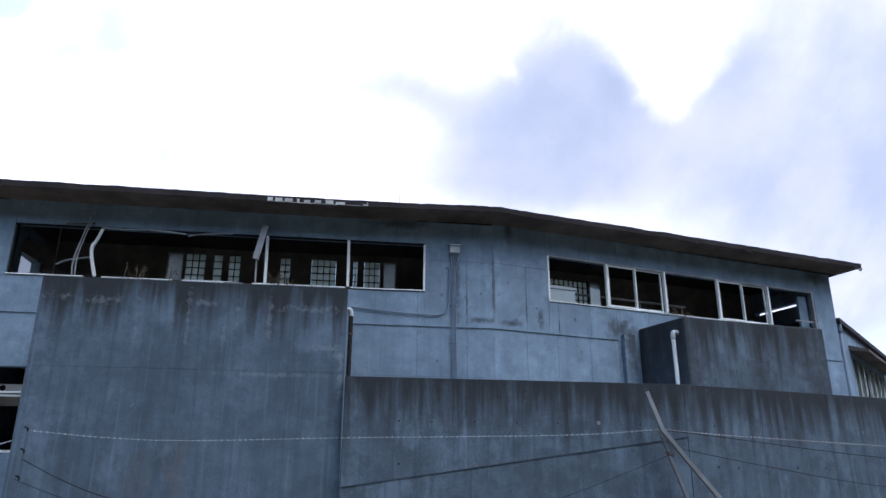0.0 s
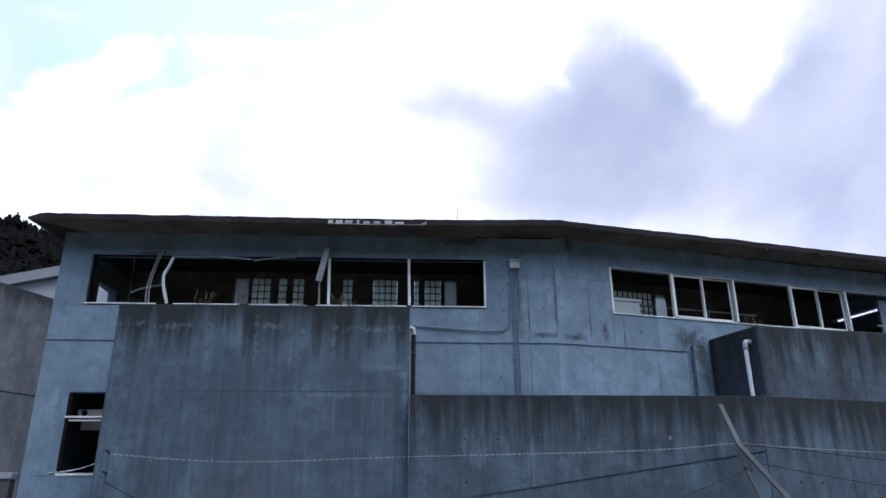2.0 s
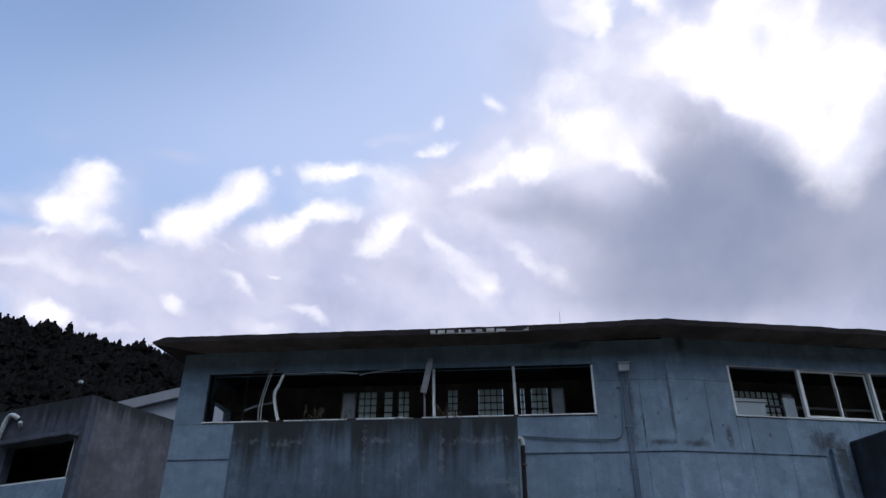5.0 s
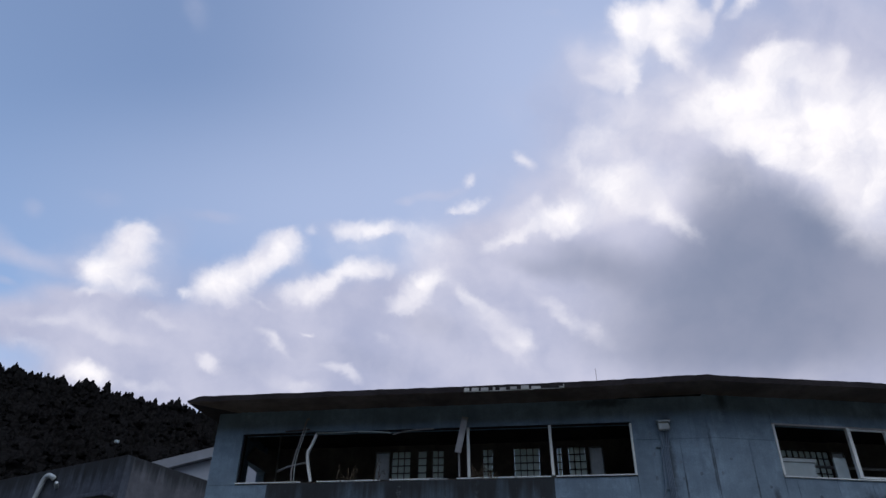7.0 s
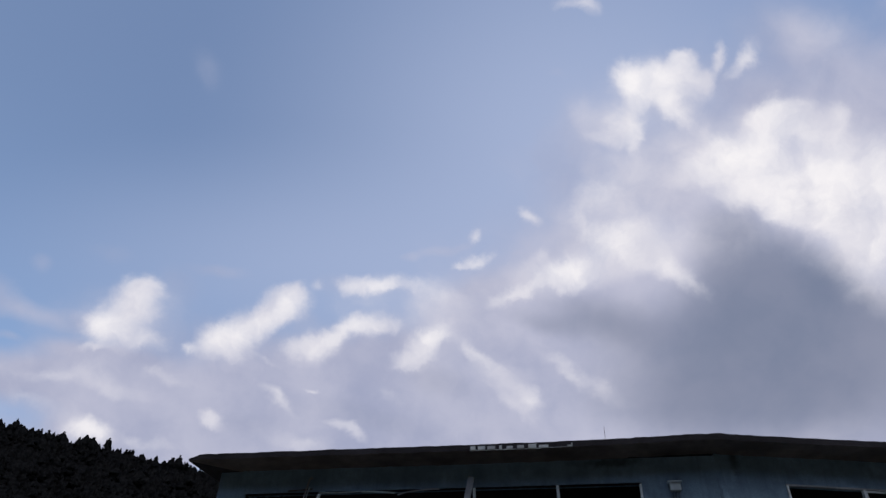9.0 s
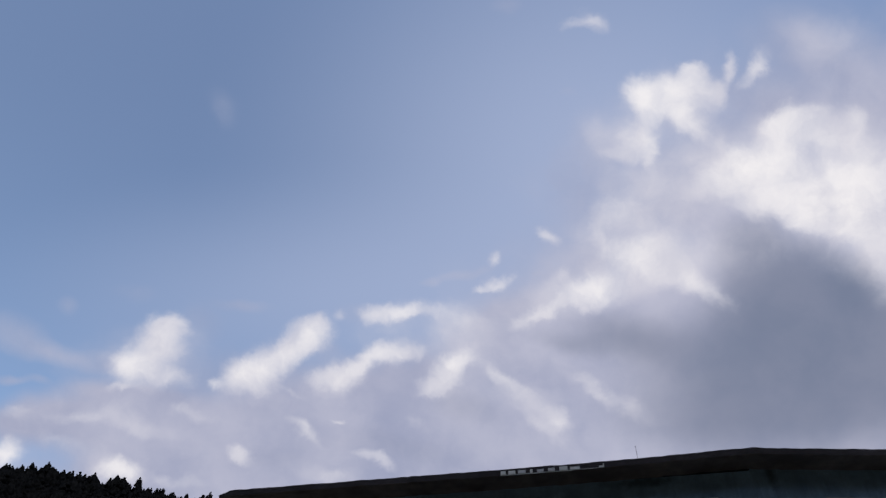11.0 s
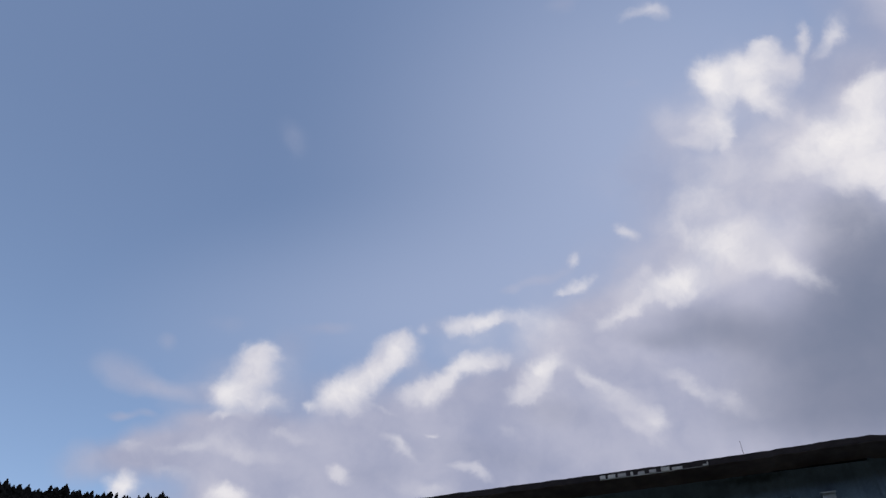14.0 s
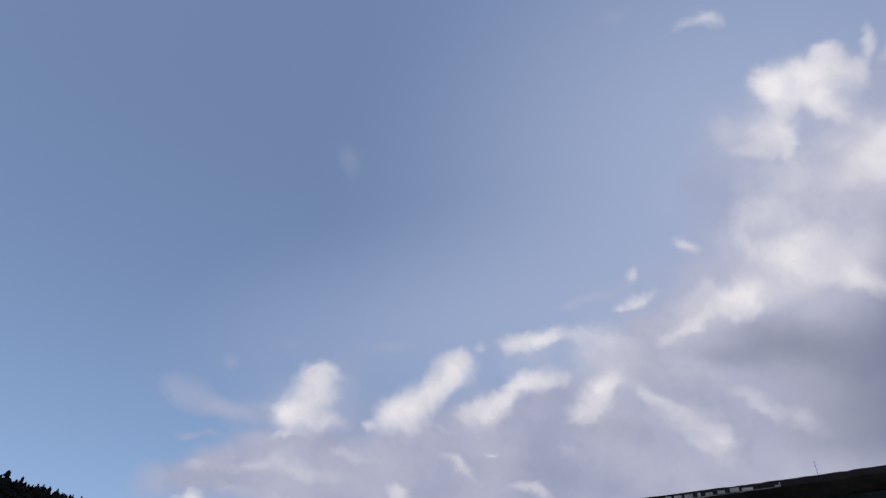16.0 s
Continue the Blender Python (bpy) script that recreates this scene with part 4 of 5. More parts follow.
part("fascia_trim", box(B(), -0.14, 0.47, -0.53, -0.523, 6.866, 6.874), STEEL, building, m=TO_EAVE @ ML)
part("fascia_trim", box(B(), 0.455, 0.475, -0.54, -0.524, 6.87, 6.945), FASCIA, building, m=TO_EAVE @ ML)
for x, z, w, h in ((17.06, 7.0, 0.05, 0.05), (17.17, 6.995, 0.06, 0.09), (17.25, 7.0, 0.035, 0.06), (15.6, 6.985, 0.07, 0.03), (13.3, 6.96, 0.1, 0.028), (11.7, 6.955, 0.06, 0.03)):
    part("torn_felt", tube(B(), smooth_line([(x - w, -0.507, z + 0.02), (x, -0.512, z - h * 0.4), (x + w * 0.9, -0.52, z - h)], 4), 0, flat=(0.022, 0.005)), ROOF, building, "torn roofing felt hanging from the edge", TO_EAVE @ MR)
# ---------------------------------------------------------------- balcony blocks and retaining wall
block = thing("concrete_block", "tall mould-streaked concrete block standing against the building", "concrete block", ML)
part("core", box(B(), -5.015, 0.14, -1.552, -0.004, 0.4, 4.838), BLOCK, block)
cast_x, cast_z = [-5.02, -4.12, -3.22, -2.32, -1.42, -0.52, 0.145], [0.4, 1.52, 3.31, 4.84]
for x0, x1 in zip(cast_x, cast_x[1:]):
    for z0, z1 in zip(cast_z, cast_z[1:]):
        part("cast_panel", box(B(), x0 + 0.0015, x1 - 0.0015, -1.572 + rnd.uniform(0, 0.004), -1.553, z0 + 0.002, z1 - 0.002), BLOCK, block)
bm = B()
prism(bm, [(10.22, -1.44), (13.91, -1.72), (13.91, -0.004), (10.16, -0.004)], 1.0, 4.83)
solid("concrete_block", bm, SMALL_BLOCK, "smaller mould-streaked concrete block against the building wall", "concrete block", MR, bevel=0.05)
bm = B()
LOW_TOP, LOW_Y = 3.24, -1.75
corner = ML @ Vector((6.30, LOW_Y, 0))
across = MR.inverted() @ corner
p0, p1 = ML @ Vector((0.16, LOW_Y, 0)), ML @ Vector((0.16, LOW_Y + 0.25, 0))
p2 = MR @ Vector((26, across.y, 0))
p3 = MR @ Vector((26, across.y + 0.25, 0))
c1 = ML @ Vector((6.30 - 0.25 * MITRE, LOW_Y + 0.25, 0))
prism(bm, [p.xy for p in (p0, corner, p2, p3, c1, p1)], 0.5, LOW_TOP)
solid("retaining_wall", bm, LOW, "long low concrete retaining wall with black rain streaks", "retaining wall", kind="structure", bevel=0.015)
# the raised upper cast of the retaining wall, with its slanting lower edge
upper_cast = thing("wall_upper_cast", "upper cast of the retaining wall with slanting lower edge", "retaining wall", ML, kind="structure")


def edge_z(x):
    return 1.43 + (x - 0.165) * 0.142


cuts_x = [0.165, 0.86, 1.62, 2.20, 3.1, 4.0, 4.9, 5.8, 6.304]
for x0, x1 in zip(cuts_x, cuts_x[1:]):
    bm = B()
    y0 = LOW_Y - 0.020 + rnd.uniform(-0.002, 0.002)
    face = [(x0 + 0.0015, edge_z(x0)), (x1 - 0.0015, edge_z(x1)), (x1 - 0.0015, LOW_TOP - 0.012), (x0 + 0.0015, LOW_TOP - 0.012)]
    f0, f1 = [bm.verts.new((x, y0, z)) for x, z in face], [bm.verts.new((x, LOW_Y - 0.001, z)) for x, z in face]
    bm.faces.new(f0), bm.faces.new(f1[::-1])
    for i in range(4):
        bm.faces.new((f0[i], f1[i], f1[(i + 1) % 4], f0[(i + 1) % 4]))
    part("cast_panel", bm, LOW, upper_cast)
side_cast = thing("wall_side_cast", "streaked upper cast of the retaining wall beyond its bend", "retaining wall", MR, kind="structure")
for k in range(12):
    x0 = across.x + 0.003 + 0.9 * k
    part("cast_panel", box(B(), x0 + 0.0015, x0 + 0.8985, across.y - 0.018 + rnd.uniform(-0.002, 0.002), across.y - 0.001, 1.2, LOW_TOP - 0.012), LOW, side_cast)


def tie_hole(x, z, y, parent, m=None):
    bm = B()
    tube(bm, [(x, y, z), (x, y + 0.012, z)], 0.024 + 0.006 * rnd.random(), 10)
    ring = part("tie_hole", bm, BLOCK if rnd.random() < 0.7 else STEEL, parent, m=m)
    bm = B()
    tube(bm, [(x, y - 0.003, z), (x, y + 0.008, z)], 0.017, 10)
    part("plug", bm, DARK_PIPE, ring)


for x, z in ((1.10, 2.50), (1.66, 2.49), (2.41, 2.51), (3.15, 2.50), (3.89, 2.51), (4.64, 2.52), (5.42, 2.51), (6.12, 2.53), (1.11, 1.80), (2.41, 1.80)):
    tie_hole(x, z, LOW_Y - 0.026, upper_cast)
for x, z in ((9.73, 1.79), (10.2, 1.78), (10.95, 1.79), (11.67, 1.80), (12.4, 1.8), (9.75, 2.52), (10.6, 2.52), (11.5, 2.52)):
    tie_hole(x, z, across.y - 0.024, side_cast)

# patched form-tie spots on the painted faces
SPOT = material("tie_patch", (0.175, 0.245, 0.32), 0.9, vary=0.4, grain=30)


def tie_spot(x, z, size, m):
    bm = B()
    ring = [(x + size * math.cos(k * 0.698) * rnd.uniform(0.75, 1.2), z + size * 1.25 * math.sin(k * 0.698) * rnd.uniform(0.75, 1.2)) for k in range(9)]
    front, back = [bm.verts.new((a, -0.004, c)) for a, c in ring], [bm.verts.new((a, -0.0005, c)) for a, c in ring]
    bm.faces.new(front), bm.faces.new(back[::-1])
    for k in range(9):
        bm.faces.new((front[k], back[k], back[(k + 1) % 9], front[(k + 1) % 9]))
    part("tie_patch", bm, SPOT, building, "dark patched form-tie spot", m)


for x, z in ((2.08, 6.05), (2.10, 5.65), (2.58, 5.50), (2.93, 5.81), (2.59, 5.18), (2.92, 5.27), (2.09, 5.20), (2.62, 4.70), (2.0, 3.83), (2.61, 4.11), (2.71, 3.87)):
    tie_spot(x, z, rnd.uniform(0.022, 0.038), ML)
for x, z in ((6.67, 6.10), (6.64, 5.27), (6.86, 5.55), (7.04, 4.75), (7.54, 5.05), (7.63, 4.80), (7.87, 4.12), (7.2, 3.75), (8.5, 4.9), (8.62, 4.2)):
    tie_spot(x, z, rnd.uniform(0.022, 0.038), MR)

# litter on the tall block
litter = thing("broken_plank", "short pale broken plank lying on the concrete block", "plank", ML)
part("plank", box(B(), -2.05, -1.72, -1.54, -1.44, 4.841, 4.875), WOOD, litter, bevel=0.006)

# ---------------------------------------------------------------- pipes, box and conduits on the faces
pipe = thing("drain_pipe", "white drain elbow running into a black downpipe beside the concrete block", "pipe", ML)
part("elbow", tube(B(), smooth_line([(0.14, -1.0, 4.575), (0.18, -1.0, 4.58), (0.215, -1.0, 4.55), (0.228, -1.0, 4.45)]), 0.047, 12), PVC, pipe, "white plastic elbow", smooth=True)
part("downpipe", tube(B(), [(0.228, -1.0, 4.46), (0.225, -1.0, 0.6)], 0.041, 12), DARK_PIPE, pipe, smooth=True)
for z in (4.1, 3.0):
    part("clamp", tube(B(), [(0.232, -1.0, z), (0.232, -1.0, z + 0.03)], 0.054, 12), RUST, pipe)
pipe = thing("drain_pipe", "pale grey drain pipe with elbow on the smaller concrete block", "pipe", MR)
part("elbow", tube(B(), smooth_line([(10.22, -1.22, 4.52), (10.14, -1.22, 4.525), (10.09, -1.22, 4.49), (10.085, -1.22, 4.38)]), 0.052, 12), PVC, pipe, smooth=True)
part("downpipe", tube(B(), [(10.085, -1.22, 4.39), (10.10, -1.22, 0.8)], 0.043, 12), PVC, pipe, smooth=True)

box_thing = thing("junction_box", "grey hooded electrical junction box with bundled conduits on the concrete wall", "junction box", ML)
part("body", box(B(), 2.245, 2.455, -0.13, -0.002, 6.10, 6.26), PVC, box_thing, bevel=0.015)
bm = B()
for q in ((2.225, 2.475),):
    v = [bm.verts.new(p) for p in ((q[0], -0.17, 6.25), (q[1], -0.17, 6.25), (q[1], -0.002, 6.262), (q[0], -0.002, 6.262), (q[0], -0.17, 6.275), (q[1], -0.17, 6.275), (q[1], -0.002, 6.32), (q[0], -0.002, 6.32))]
    for f in ((0, 1, 2, 3), (7, 6, 5, 4), (0, 4, 5, 1), (1, 5, 6, 2), (2, 6, 7, 3), (3, 7, 4, 0)):
        bm.faces.new([v[i] for i in f])
part("hood", bm, PVC, box_thing, "weathered hood")
for i in range(4):
    x0, x1 = 2.265 + 0.052 * i, 2.285 + 0.03 * i
    part("conduit", tube(B(), smooth_line([(x0, -0.07, 6.10), (x0, -0.06, 6.02), (x1, -0.03, 5.72), (x1 + 0.005, -0.022, 5.3), (x1 + 0.01, -0.022, 4.56), (x1 + 0.02, -0.022, 3.0)]), 0.0125, 8), CONDUIT, box_thing, smooth=True)
for z in (5.79, 5.0, 4.2):
    part("bracket", box(B(), 2.17 if z > 5.5 else 2.25, 2.41, -0.04, -0.002, z - 0.012, z + 0.012), CONDUIT, box_thing)
part("side_conduit", tube(B(), smooth_line([(0.24, -0.03, 4.87), (0.8, -0.035, 4.82), (1.59, -0.035, 4.775), (1.95, -0.035, 4.765), (2.14, -0.035, 4.82), (2.215, -0.035, 5.0), (2.235, -0.035, 5.4), (2.25, -0.03, 5.8)]), 0.014, 8), CONDUIT, box_thing, "flexible side conduit painted over", smooth=True)

drain = thing("drain_pipe", "grey downpipe with a collector head at the building corner", "pipe", MR)
part("downpipe", tube(B(), [(16.88, 0.15, 5.40), (16.86, 0.15, 1.0)], 0.05, 12), CONDUIT, drain, smooth=True)
part("collector", tube(B(), [(16.88, 0.15, 5.33), (16.88, 0.15, 5.38), (16.88, 0.15, 5.55), (16.88, 0.15, 5.62)], 0.075, 12), CONDUIT, drain, smooth=True)
part("bracket", box(B(), 16.64, 16.82, 0.13, 0.17, 5.12, 5.30), RUST, drain)

mast = thing("roof_mast", "thin dark roof mast with a small base", "mast", ML)
part("pole", tube(B(), [(1.17, 0.05, 7.0), (1.17, 0.05, 7.5)], 0.004, 6), RUST, mast)
part("base", tube(B(), [(1.17, 0.05, 6.98), (1.17, 0.05, 7.03), (1.17, 0.05, 7.14)], 0.018, 8), RUST, mast)

# ---------------------------------------------------------------- seen through the openings
board = thing("ceiling_board", "collapsed dark ceiling board hanging inside the corridor", "board", ML)
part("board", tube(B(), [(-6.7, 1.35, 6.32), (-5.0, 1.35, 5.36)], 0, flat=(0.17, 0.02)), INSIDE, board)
part("batten", tube(B(), [(-6.0, 1.30, 6.75), (-6.0, 1.30, 5.0)], 0.02), STEEL, board)
panel_thing = thing("white_panel", "white board leaning inside behind the window", "board", MR)
part("panel", box(B(), 8.04, 8.71, 0.28, 0.32, 4.4, 5.63), WHITE, panel_thing)
part("rim", box(B(), 8.04, 8.74, 0.26, 0.33, 5.64, 5.71), PVC, panel_thing)
panel_thing = thing("white_panel", "small white board standing inside behind the window", "board", MR)
part("panel", box(B(), 9.14, 9.40, 0.28, 0.32, 4.4, 5.76), WHITE, panel_thing)
rail = thing("corridor_rail", "dull handrail along the corridor behind the window", "rail", MR)
part("rail", tube(B(), [(7.9, 0.9, 5.76), (12.4, 0.9, 5.76)], 0.03, 8), STEEL, rail)
for x in (8.2, 9.6, 11.0, 12.3):
    part("post", tube(B(), [(x, 0.9, 4.4), (x, 0.9, 5.74)], 0.02, 8), STEEL, rail)
fan = thing("wall_unit", "cream wall unit with a round dark vent behind the lower window", "vent unit", ML)
part("body", box(B(), -6.30, -5.2, 0.42, 0.60, 3.075, 3.24), PLASTIC, fan, bevel=0.02)
part("vent", tube(B(), [(-6.16, 0.41, 3.165), (-6.16, 0.45, 3.165)], 0.055, 16), DARK_PIPE, fan)
part("bracket", box(B(), -6.2, -5.2, 0.44, 0.58, 2.84, 3.07), INSIDE, fan)
cord = thing("sagging_cable", "thin pale cable sagging across the lower window", "cable", ML)
part("cable", tube(B(), smooth_line([(-6.45, -0.03, 2.03), (-6.0, 0.1, 2.10), (-5.5, 0.15, 2.28), (-4.9, 0.2, 2.5)]), 0.012), PVC, cord)


# dry weeds on the block tops
def weed(name, m, seed, height, label):
    rnd = random.Random(seed)
    w = thing(name, label, "plant", m, group="dry weeds on the blocks")
    for k in range(rnd.randint(3, 5)):
        lean, h = rnd.uniform(-0.16, 0.16), height * rnd.uniform(0.55, 1.0)
        x0 = rnd.uniform(-0.12, 0.12)
        part("stalk", tube(B(), smooth_line([(x0, 0, 0), (x0 + lean * 0.2, rnd.uniform(-0.05, 0.05), h * 0.5), (x0 + lean * 0.7, 0.02, h * 0.9), (x0 + lean * 1.1, 0, h)], 3), 0.005, 4), STRAW, w)
        bm = B()
        tip = Vector((x0 + lean * 1.1, 0, h))
        for q in range(6):
            a = rnd.uniform(0, 6.28)
            s = tip + Vector((0, 0, -rnd.uniform(0.0, 0.35) * h))
            e = s + Vector((math.cos(a) * 0.04, math.sin(a) * 0.03, rnd.uniform(-0.06, 0.05)))
            v = [bm.verts.new(p) for p in (s, s + Vector((0.006, 0, 0.02)), e)]
            bm.faces.new(v)
        part("leaves", bm, STRAW, w)


weed("dry_weed", ML @ pose(-3.93, -0.5, 4.84), 1, 0.68, "dry brown weed standing on the concrete block")
weed("dry_weed", ML @ pose(-3.74, -0.45, 4.84), 2, 0.6, "dry brown weed standing on the concrete block")
weed("dry_weed", ML @ pose(-3.33, -0.5, 4.84), 3, 0.88, "tall dry weed stalk standing on the concrete block")
weed("dry_weed", ML @ pose(-1.22, -0.5, 4.84), 5, 0.62, "dry brown weed standing on the concrete block")
weed("dry_weed", ML @ pose(-0.95, -0.55, 4.84), 6, 0.55, "dry brown weed standing on the concrete block")
weed("dry_weed", MR @ pose(10.85, -0.6, 4.83), 7, 0.62, "dry brown weed on the smaller concrete block")
weed("dry_weed", MR @ pose(11.1, -0.6, 4.83), 8, 0.5, "dry brown weed on the smaller concrete block")

# ---------------------------------------------------------------- wire fence in front of the walls
fence = thing("wire_fence", "sagging barbed-wire fence with a leaning weathered wooden post", "fence", ML)
FY = -2.1
part("post", tube(B(), [(5.44, FY, 3.04), (5.67, FY, 2.40), (6.03, FY - 0.03, 1.93), (7.0, FY - 0.05, 0.75)], 0, flat=(0.036, 0.03)), WOOD, fence, "leaning grey wooden post")
part("brace", tube(B(), [(5.66, FY + 0.08, 2.40), (5.80, FY + 0.08, 1.95), (6.25, FY + 0.08, 0.72)], 0, flat=(0.026, 0.024)), WOOD, fence)
bm = B()
rnd = random.Random(8)
for k in range(9):
    a = Vector((5.76 + rnd.uniform(-0.07, 0.09), FY - 0.05, 1.99 + rnd.uniform(-0.03, 0.03)))
    tube(bm, [a, a + Vector((rnd.uniform(-0.1, 0.1), -0.03, rnd.uniform(-0.04, 0.04)))], 0.009, 4)
part("wire_knot", bm, RUST, fence)


def wire(points, barbs, radius, mat, label=""):
    line = smooth_line(points, 10)
    bm = tube(B(), line, radius, 4)
    part("wire", bm, mat, fence, label)
    if barbs:
        bm, carry, rnd = B(), 0.0, random.Random(2)
        for a, b in zip(line, line[1:]):
            step = (b - a).length
            pos = barbs - carry
            while pos < step:
                p = a.lerp(b, pos / step)
                for q in range(2):
                    d = Vector((rnd.uniform(-0.5, 0.5), rnd.uniform(-1, 1), rnd.uniform(0.5, 1))).normalized() * 0.018
                    tube(bm, [p - d, p + d], 0.0036, 3)
                pos += barbs
            carry = (carry + step) % barbs
        tagged(part("barbs", bm, mat, fence), kind="stuff")


to_l = ML.inverted() @ MR
W_R = lambda x, z: tuple(to_l @ Vector((x, 10.0 - D_R, z)))
wire([(-4.6, FY, 2.24), (-3.32, FY, 2.14), (-2.09, FY, 2.12), (0.19, FY, 2.19), (3.91, FY, 2.28), (5.65, FY, 2.40)], 0.09, 0.0020, PVC, "pale barbed wire")
wire([(5.65, FY, 2.40), W_R(9.92, 2.32), W_R(13.79, 2.23), W_R(20, 2.1)], 0.09, 0.004, STEEL)
wire([(5.65, FY, 2.39), W_R(9.32, 2.31), W_R(13.73, 2.0), W_R(20, 1.75)], 0, 0.006, DARK_PIPE)
wire([(5.85, FY, 2.10), W_R(10.6, 1.80), W_R(13.57, 1.46), W_R(20, 1.0)], 0, 0.005, DARK_PIPE)
wire([(-4.6, FY, 1.81), (-4.0, FY, 1.52), (-3.35, FY, 1.28), (-2.2, FY, 1.0)], 0, 0.006, DARK_PIPE)
wire([(-4.67, FY, 1.53), (-4.2, FY, 1.35), (-3.5, FY, 1.12), (-2.9, FY, 0.95)], 0, 0.004, DARK_PIPE)
wire([(2.6, FY, 0.95), (3.85, FY, 1.29), (5.26, FY, 1.79), (5.75, FY, 1.97)], 0, 0.004, DARK_PIPE)
for z in (2.24, 1.92, 1.53):
    part("anchor", tube(B(), [(-4.62, FY + 0.03, z), (-4.60, FY - 0.03, z + 0.03), (-4.66, FY, z + 0.05)], 0.015, 6), DARK_PIPE, fence)
part("end_post", tube(B(), [(-4.63, FY + 0.06, 0.7), (-4.63, FY + 0.06, 2.32)], 0.02, 6), BLOCK, fence)

TWIG = material("grey_twig", (0.12, 0.115, 0.11), 0.9, vary=0.3)
# dry tuft and bare twigs at the foot of the tall block
rnd = random.Random(21)
bm = B()
for k in range(260):
    x, y = rnd.gauss(-2.04, 0.22), -2.4 + rnd.uniform(-0.25, 0.25)
    h = rnd.uniform(0.25, 0.52) * (1 - 0.5 * min(1, abs(x + 2.04) / 0.7))
    lean = rnd.uniform(-0.22, 0.22)
    a = Vector((x, y, 0.72))
    v = [bm.verts.new(p) for p in (a, a + Vector((0.012, 0, 0)), a + Vector((lean * 0.5 + 0.01, 0, h * 0.7)), a + Vector((lean, rnd.uniform(-0.08, 0.08), h)))]
    bm.faces.new(v)
solid("dry_grass_tuft", bm, STRAW, "dry straw-coloured grass tuft at the wall foot", "grass", ML, kind="stuff")
bm = B()


def twig(bm, a, way, length, r, depth):
    pts = [a]
    for k in range(3):
        way = (way + Vector((rnd.uniform(-0.25, 0.25), rnd.uniform(-0.1, 0.1), rnd.uniform(0, 0.2)))).normalized()
        pts.append(pts[-1] + way * length / 3)
        if depth:
            for q in range(2):
                twig(bm, pts[-1], (way + Vector((rnd.uniform(-0.9, 0.9), 0, 0.2))).normalized(), length * 0.5, r * 0.6, depth - 1)
    tube(bm, pts, r, 4)


for x, h in ((-3.05, 0.85), (-2.72, 1.0), (-2.35, 0.9), (-2.1, 0.95), (-2.9, 0.75)):
    twig(bm, Vector((x, -2.35, 0.75)), Vector((rnd.uniform(-0.2, 0.2), 0, 1)), h, 0.0035, 2)
solid("bare_shrub", bm, TWIG, "thin bare twigs of a leafless shrub before the wall", "shrub", ML)

# ---------------------------------------------------------------- annex on the other side
MA = pose(-14.73, 17.0, 0, 0, 0, -13.1)
annex = thing("concrete_annex", "grey concrete annex with mould-stained parapet and broken windows", "building", MA)
bm = B()
UPPER, UNDER = (-3.3, -0.30, 5.20, 6.33), (-3.3, -0.30, 1.9, 3.45)
wall_cells(bm, [-9, -3.3, -0.30, 0], [0.3, 1.9, 3.45, 5.20, 6.33, 7.53], [UPPER, UNDER], 0, 0.25)
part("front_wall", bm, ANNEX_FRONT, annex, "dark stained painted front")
part("side_wall", box(B(), -0.25, 0, 0.252, 12, 0.3, 7.53), ANNEX, annex)
part("back_wall", box(B(), -9, -0.252, 11.75, 12, 0.3, 7.53), ANNEX, annex)
part("far_wall", box(B(), -9.25, -9.002, 0, 12, 0.3, 7.53), ANNEX, annex)
part("roof", box(B(), -9, -0.252, 0.252, 11.748, 6.9, 7.1), INSIDE, annex)
part("floor_slab", box(B(), -9, -0.252, 0.252, 11.748, 4.2, 4.4), INSIDE, annex)
part("partition", box(B(), -9, -0.252, 3.0, 3.2, 0.3, 6.88), INSIDE, annex)
part("ledge", box(B(), -9, 0.03, -0.03, -0.001, 4.53, 4.57), ANNEX, annex)
part("ledge", box(B(), 0.002, 0.03, 0, 12, 4.53, 4.57), ANNEX, annex)
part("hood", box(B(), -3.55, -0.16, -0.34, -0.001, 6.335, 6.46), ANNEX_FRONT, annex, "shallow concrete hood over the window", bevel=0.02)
part("lintel", box(B(), -3.4, -0.2, -0.06, -0.001, 3.50, 3.72), RED, annex, "faded red lintel")
part("apron", box(B(), -3.35, -0.24, -0.015, -0.001, 3.75, 5.19), PAINTED, annex, "paler painted apron under the window")
for z0, z1 in ((5.20, 6.33), (1.9, 3.45)):
    bm = B()
    box(bm, -3.3, -0.30, 0.02, 0.10, z0, z0 + 0.05), box(bm, -0.36, -0.30, 0.02, 0.10, z0 + 0.05, z1)
    part("window", bm, ALU, annex, "broken window with bare aluminium frame")
pipe = thing("vent_pipe", "bent pale pipe with a small lamp on the annex front", "pipe", MA)
part("pipe", tube(B(), smooth_line([(-3.95, -0.10, 6.1), (-3.73, -0.12, 6.69), (-3.57, -0.12, 7.2), (-3.40, -0.11, 7.31), (-3.24, -0.06, 7.26), (-3.2, -0.01, 7.2)]), 0.075, 10), PVC, pipe, smooth=True)
part("lamp", tube(B(), smooth_line([(-2.95, -0.01, 6.92), (-2.85, -0.12, 6.98), (-2.80, -0.16, 7.02)]), 0.06, 8), PVC, pipe, "small white lamp", smooth=True)
flood = thing("flood_light", "small white flood light on a thin pole above the annex", "lamp", pose(-16.6, 18.5, 7.1))
part("pole", tube(B(), [(0, 0, 0), (0, 0, 1.38)], 0.02, 6), DARK_PIPE, flood)
part("head", box(B(), -0.06, 0.06, -0.05, 0.04, 1.38, 1.47), WHITE, flood, bevel=0.015)

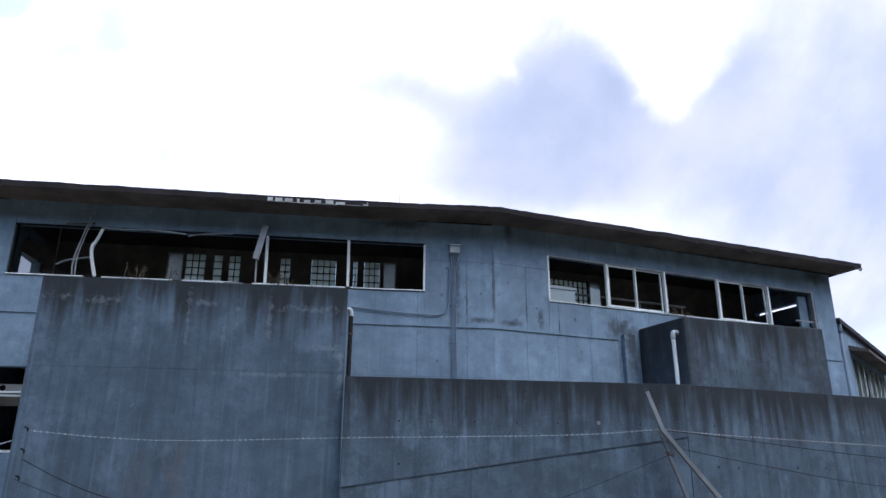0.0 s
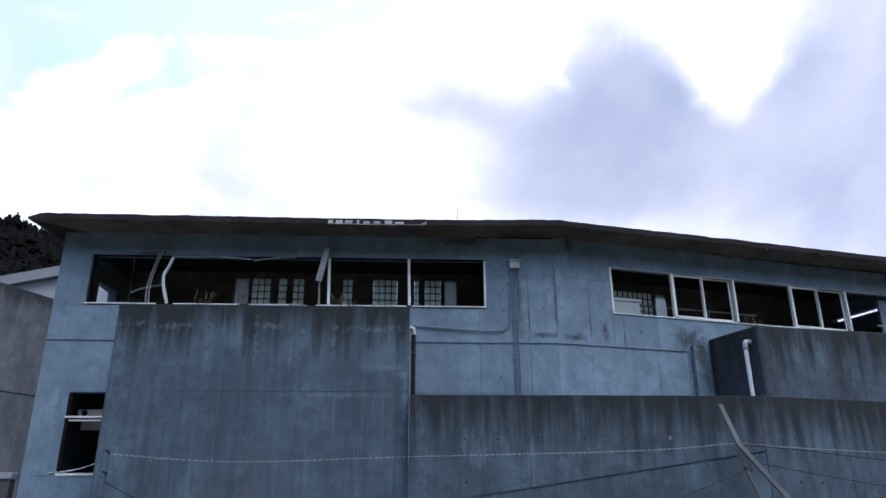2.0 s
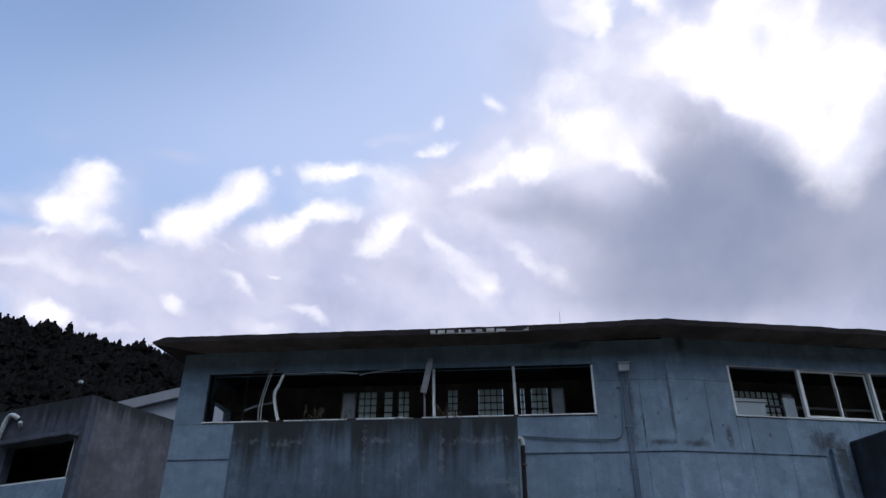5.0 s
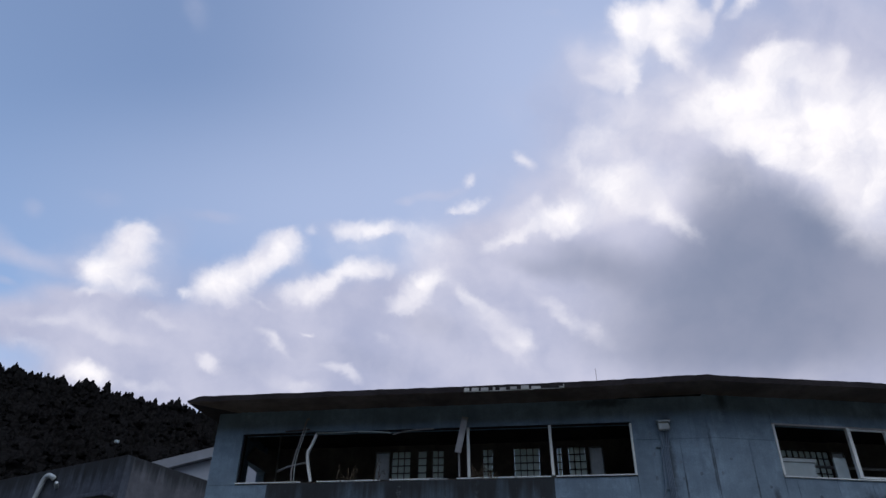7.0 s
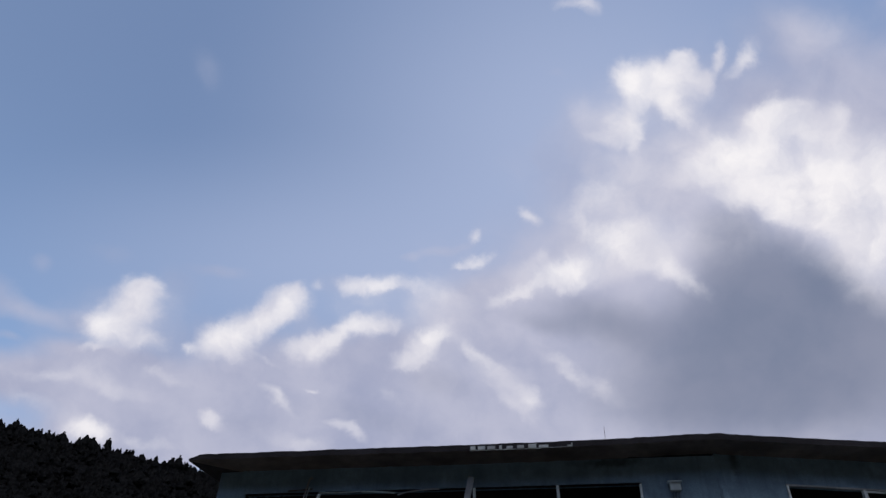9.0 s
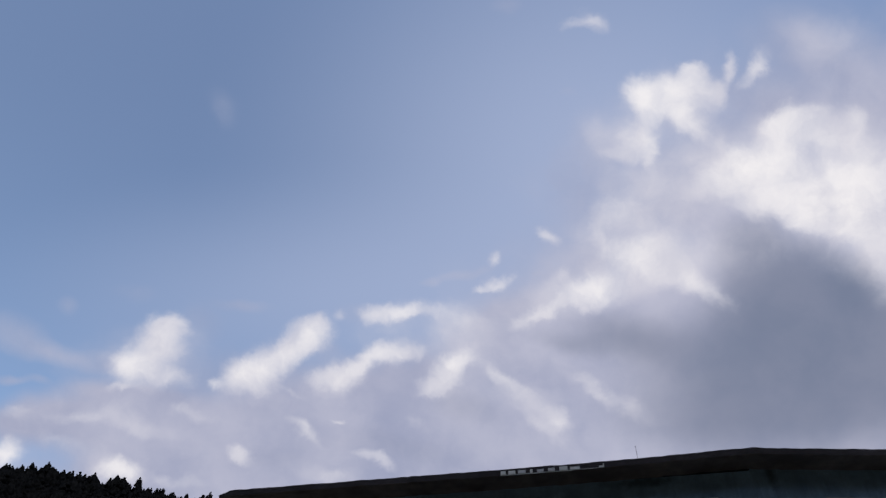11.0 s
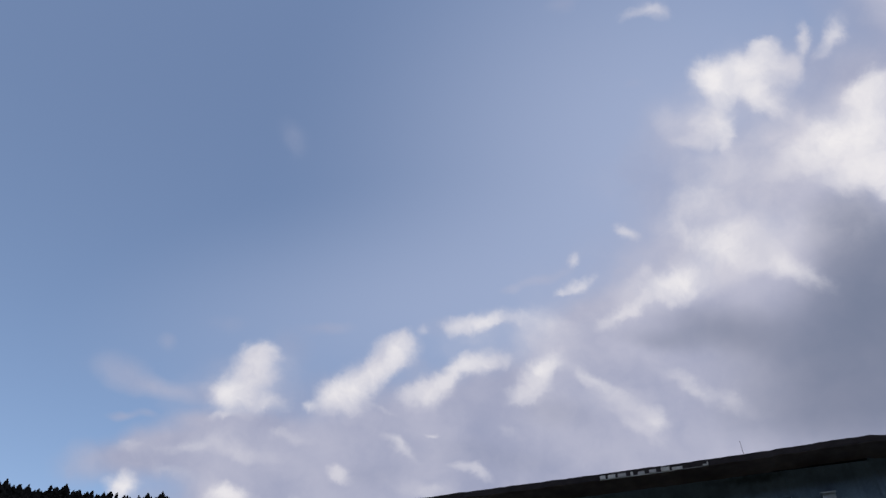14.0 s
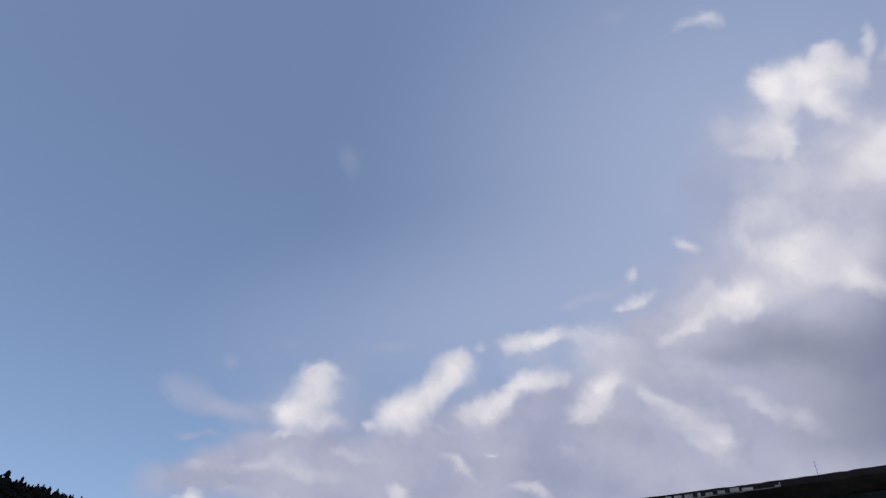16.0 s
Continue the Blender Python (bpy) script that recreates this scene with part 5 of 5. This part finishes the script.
# stub of a post beside the corner of the main building
stub = thing("concrete_post", "short pale weathered concrete post beside the building corner", "post", ML @ pose(-7.29, 0.24, 0))
part("shaft", box(B(), -0.10, 0.10, -0.10, 0.10, 0.85, 1.93), ANNEX, stub, bevel=0.015)
part("cap", box(B(), -0.135, 0.135, -0.135, 0.135, 1.931, 2.05), GABLE_WALL, stub, "paler square cap", bevel=0.02)

# white gabled house behind
MG = pose(-19.2, 25.6, 0, 0, 0, 36.8)
gable = thing("gabled_house", "white rendered house with a grey metal roof behind the annex", "house", MG)
bm = B()
end = [(-5.0, 0.5), (7.0, 0.5), (7.0, 12.6), (-5.0, 7.9)]
lo, hi = [bm.verts.new((x, 0, z)) for x, z in end], [bm.verts.new((x, 9, z)) for x, z in end]
bm.faces.new(lo), bm.faces.new(hi[::-1])
for i in range(4):
    bm.faces.new((lo[i], hi[i], hi[(i + 1) % 4], lo[(i + 1) % 4]))
part("wall", bm, GABLE_WALL, gable)
bm = B()
lo = [bm.verts.new(p) for p in ((-5.6, -0.35, 7.70), (7.2, -0.35, 12.72), (7.2, 9.3, 12.72), (-5.6, 9.3, 7.70))]
hi = [bm.verts.new(v.co + Vector((-0.14, 0, 0.36))) for v in lo]
bm.faces.new(lo[::-1]), bm.faces.new(hi)
for i in range(4):
    bm.faces.new((lo[i], lo[(i + 1) % 4], hi[(i + 1) % 4], hi[i]))
part("roof", bm, GABLE_ROOF, gable, "grey metal roof with a thick verge")

# ---------------------------------------------------------------- far wing beyond the corner
MW = pose(10.62, 18.55, 0, 0, 0, 50.8)
wing = thing("far_wing", "pale concrete wing with an awning over its windows", "building", MW)
bm = B()
HOLE = (1.3, 6.4, 3.75, 4.85)
wall_cells(bm, [0, 1.3, 6.4, 14], [0.5, 3.75, 4.85, 5.56], [HOLE], 0, 0.2)
part("wall", bm, PAINTED, wing)
part("back_wall", box(B(), 0, 14, 5, 5.2, 0.5, 5.56), PAINTED, wing)
part("end_wall", box(B(), 14.002, 14.2, 0, 5.2, 0.5, 5.56), PAINTED, wing)
part("inner_wall", box(B(), 0, 14, 2.2, 2.3, 0.5, 5.4), INSIDE, wing)
part("end_wall", box(B(), -0.2, -0.002, 0.3, 5, 0.5, 5.56), PAINTED, wing)
part("roof", box(B(), -0.3, 14.3, -0.12, 5.3, 5.562, 5.70), ROOF, wing, "dark flat roof edge", bevel=0.02)
bm = B()
v = [bm.verts.new(p) for p in ((1.0, -0.002, 5.02), (6.9, -0.002, 5.02), (6.9, -0.48, 4.93), (1.0, -0.48, 4.93), (1.0, -0.002, 5.16), (6.9, -0.002, 5.16), (6.9, -0.48, 5.0), (1.0, -0.48, 5.0))]
for f in ((0, 1, 2, 3), (7, 6, 5, 4), (0, 4, 5, 1), (1, 5, 6, 2), (2, 6, 7, 3), (3, 7, 4, 0)):
    bm.faces.new([v[i] for i in f])
part("awning", bm, SOFFIT, wing, "thin concrete awning")
frame_ob = part("window", box(B(), 1.3, 6.4, 0.0, 0.1, 3.75, 3.80), ALU, wing, "row of white-framed windows, partly open")
for k in range(7):
    x = 1.33 + k * 0.84
    part("mullion", box(B(), x - 0.03, x + 0.03, 0.02, 0.09, 3.80, 4.85), ALU, frame_ob)
    if k in (0, 1, 3, 4, 5):
        part("pane", box(B(), x + 0.03, x + 0.81, 0.05, 0.06, 3.80, 4.85), FROST, frame_ob)
for x in (7.4, 7.9):
    vent = thing("vent_pipe", "grey bent vent pipe at the end of the far wing", "pipe", MW)
    part("pipe", tube(B(), smooth_line([(x, -0.2, 1.0), (x, -0.2, 5.0), (x, -0.25, 5.3), (x - 0.15, -0.3, 5.4), (x - 0.35, -0.3, 5.3)]), 0.07, 10), STEEL, vent, smooth=True)
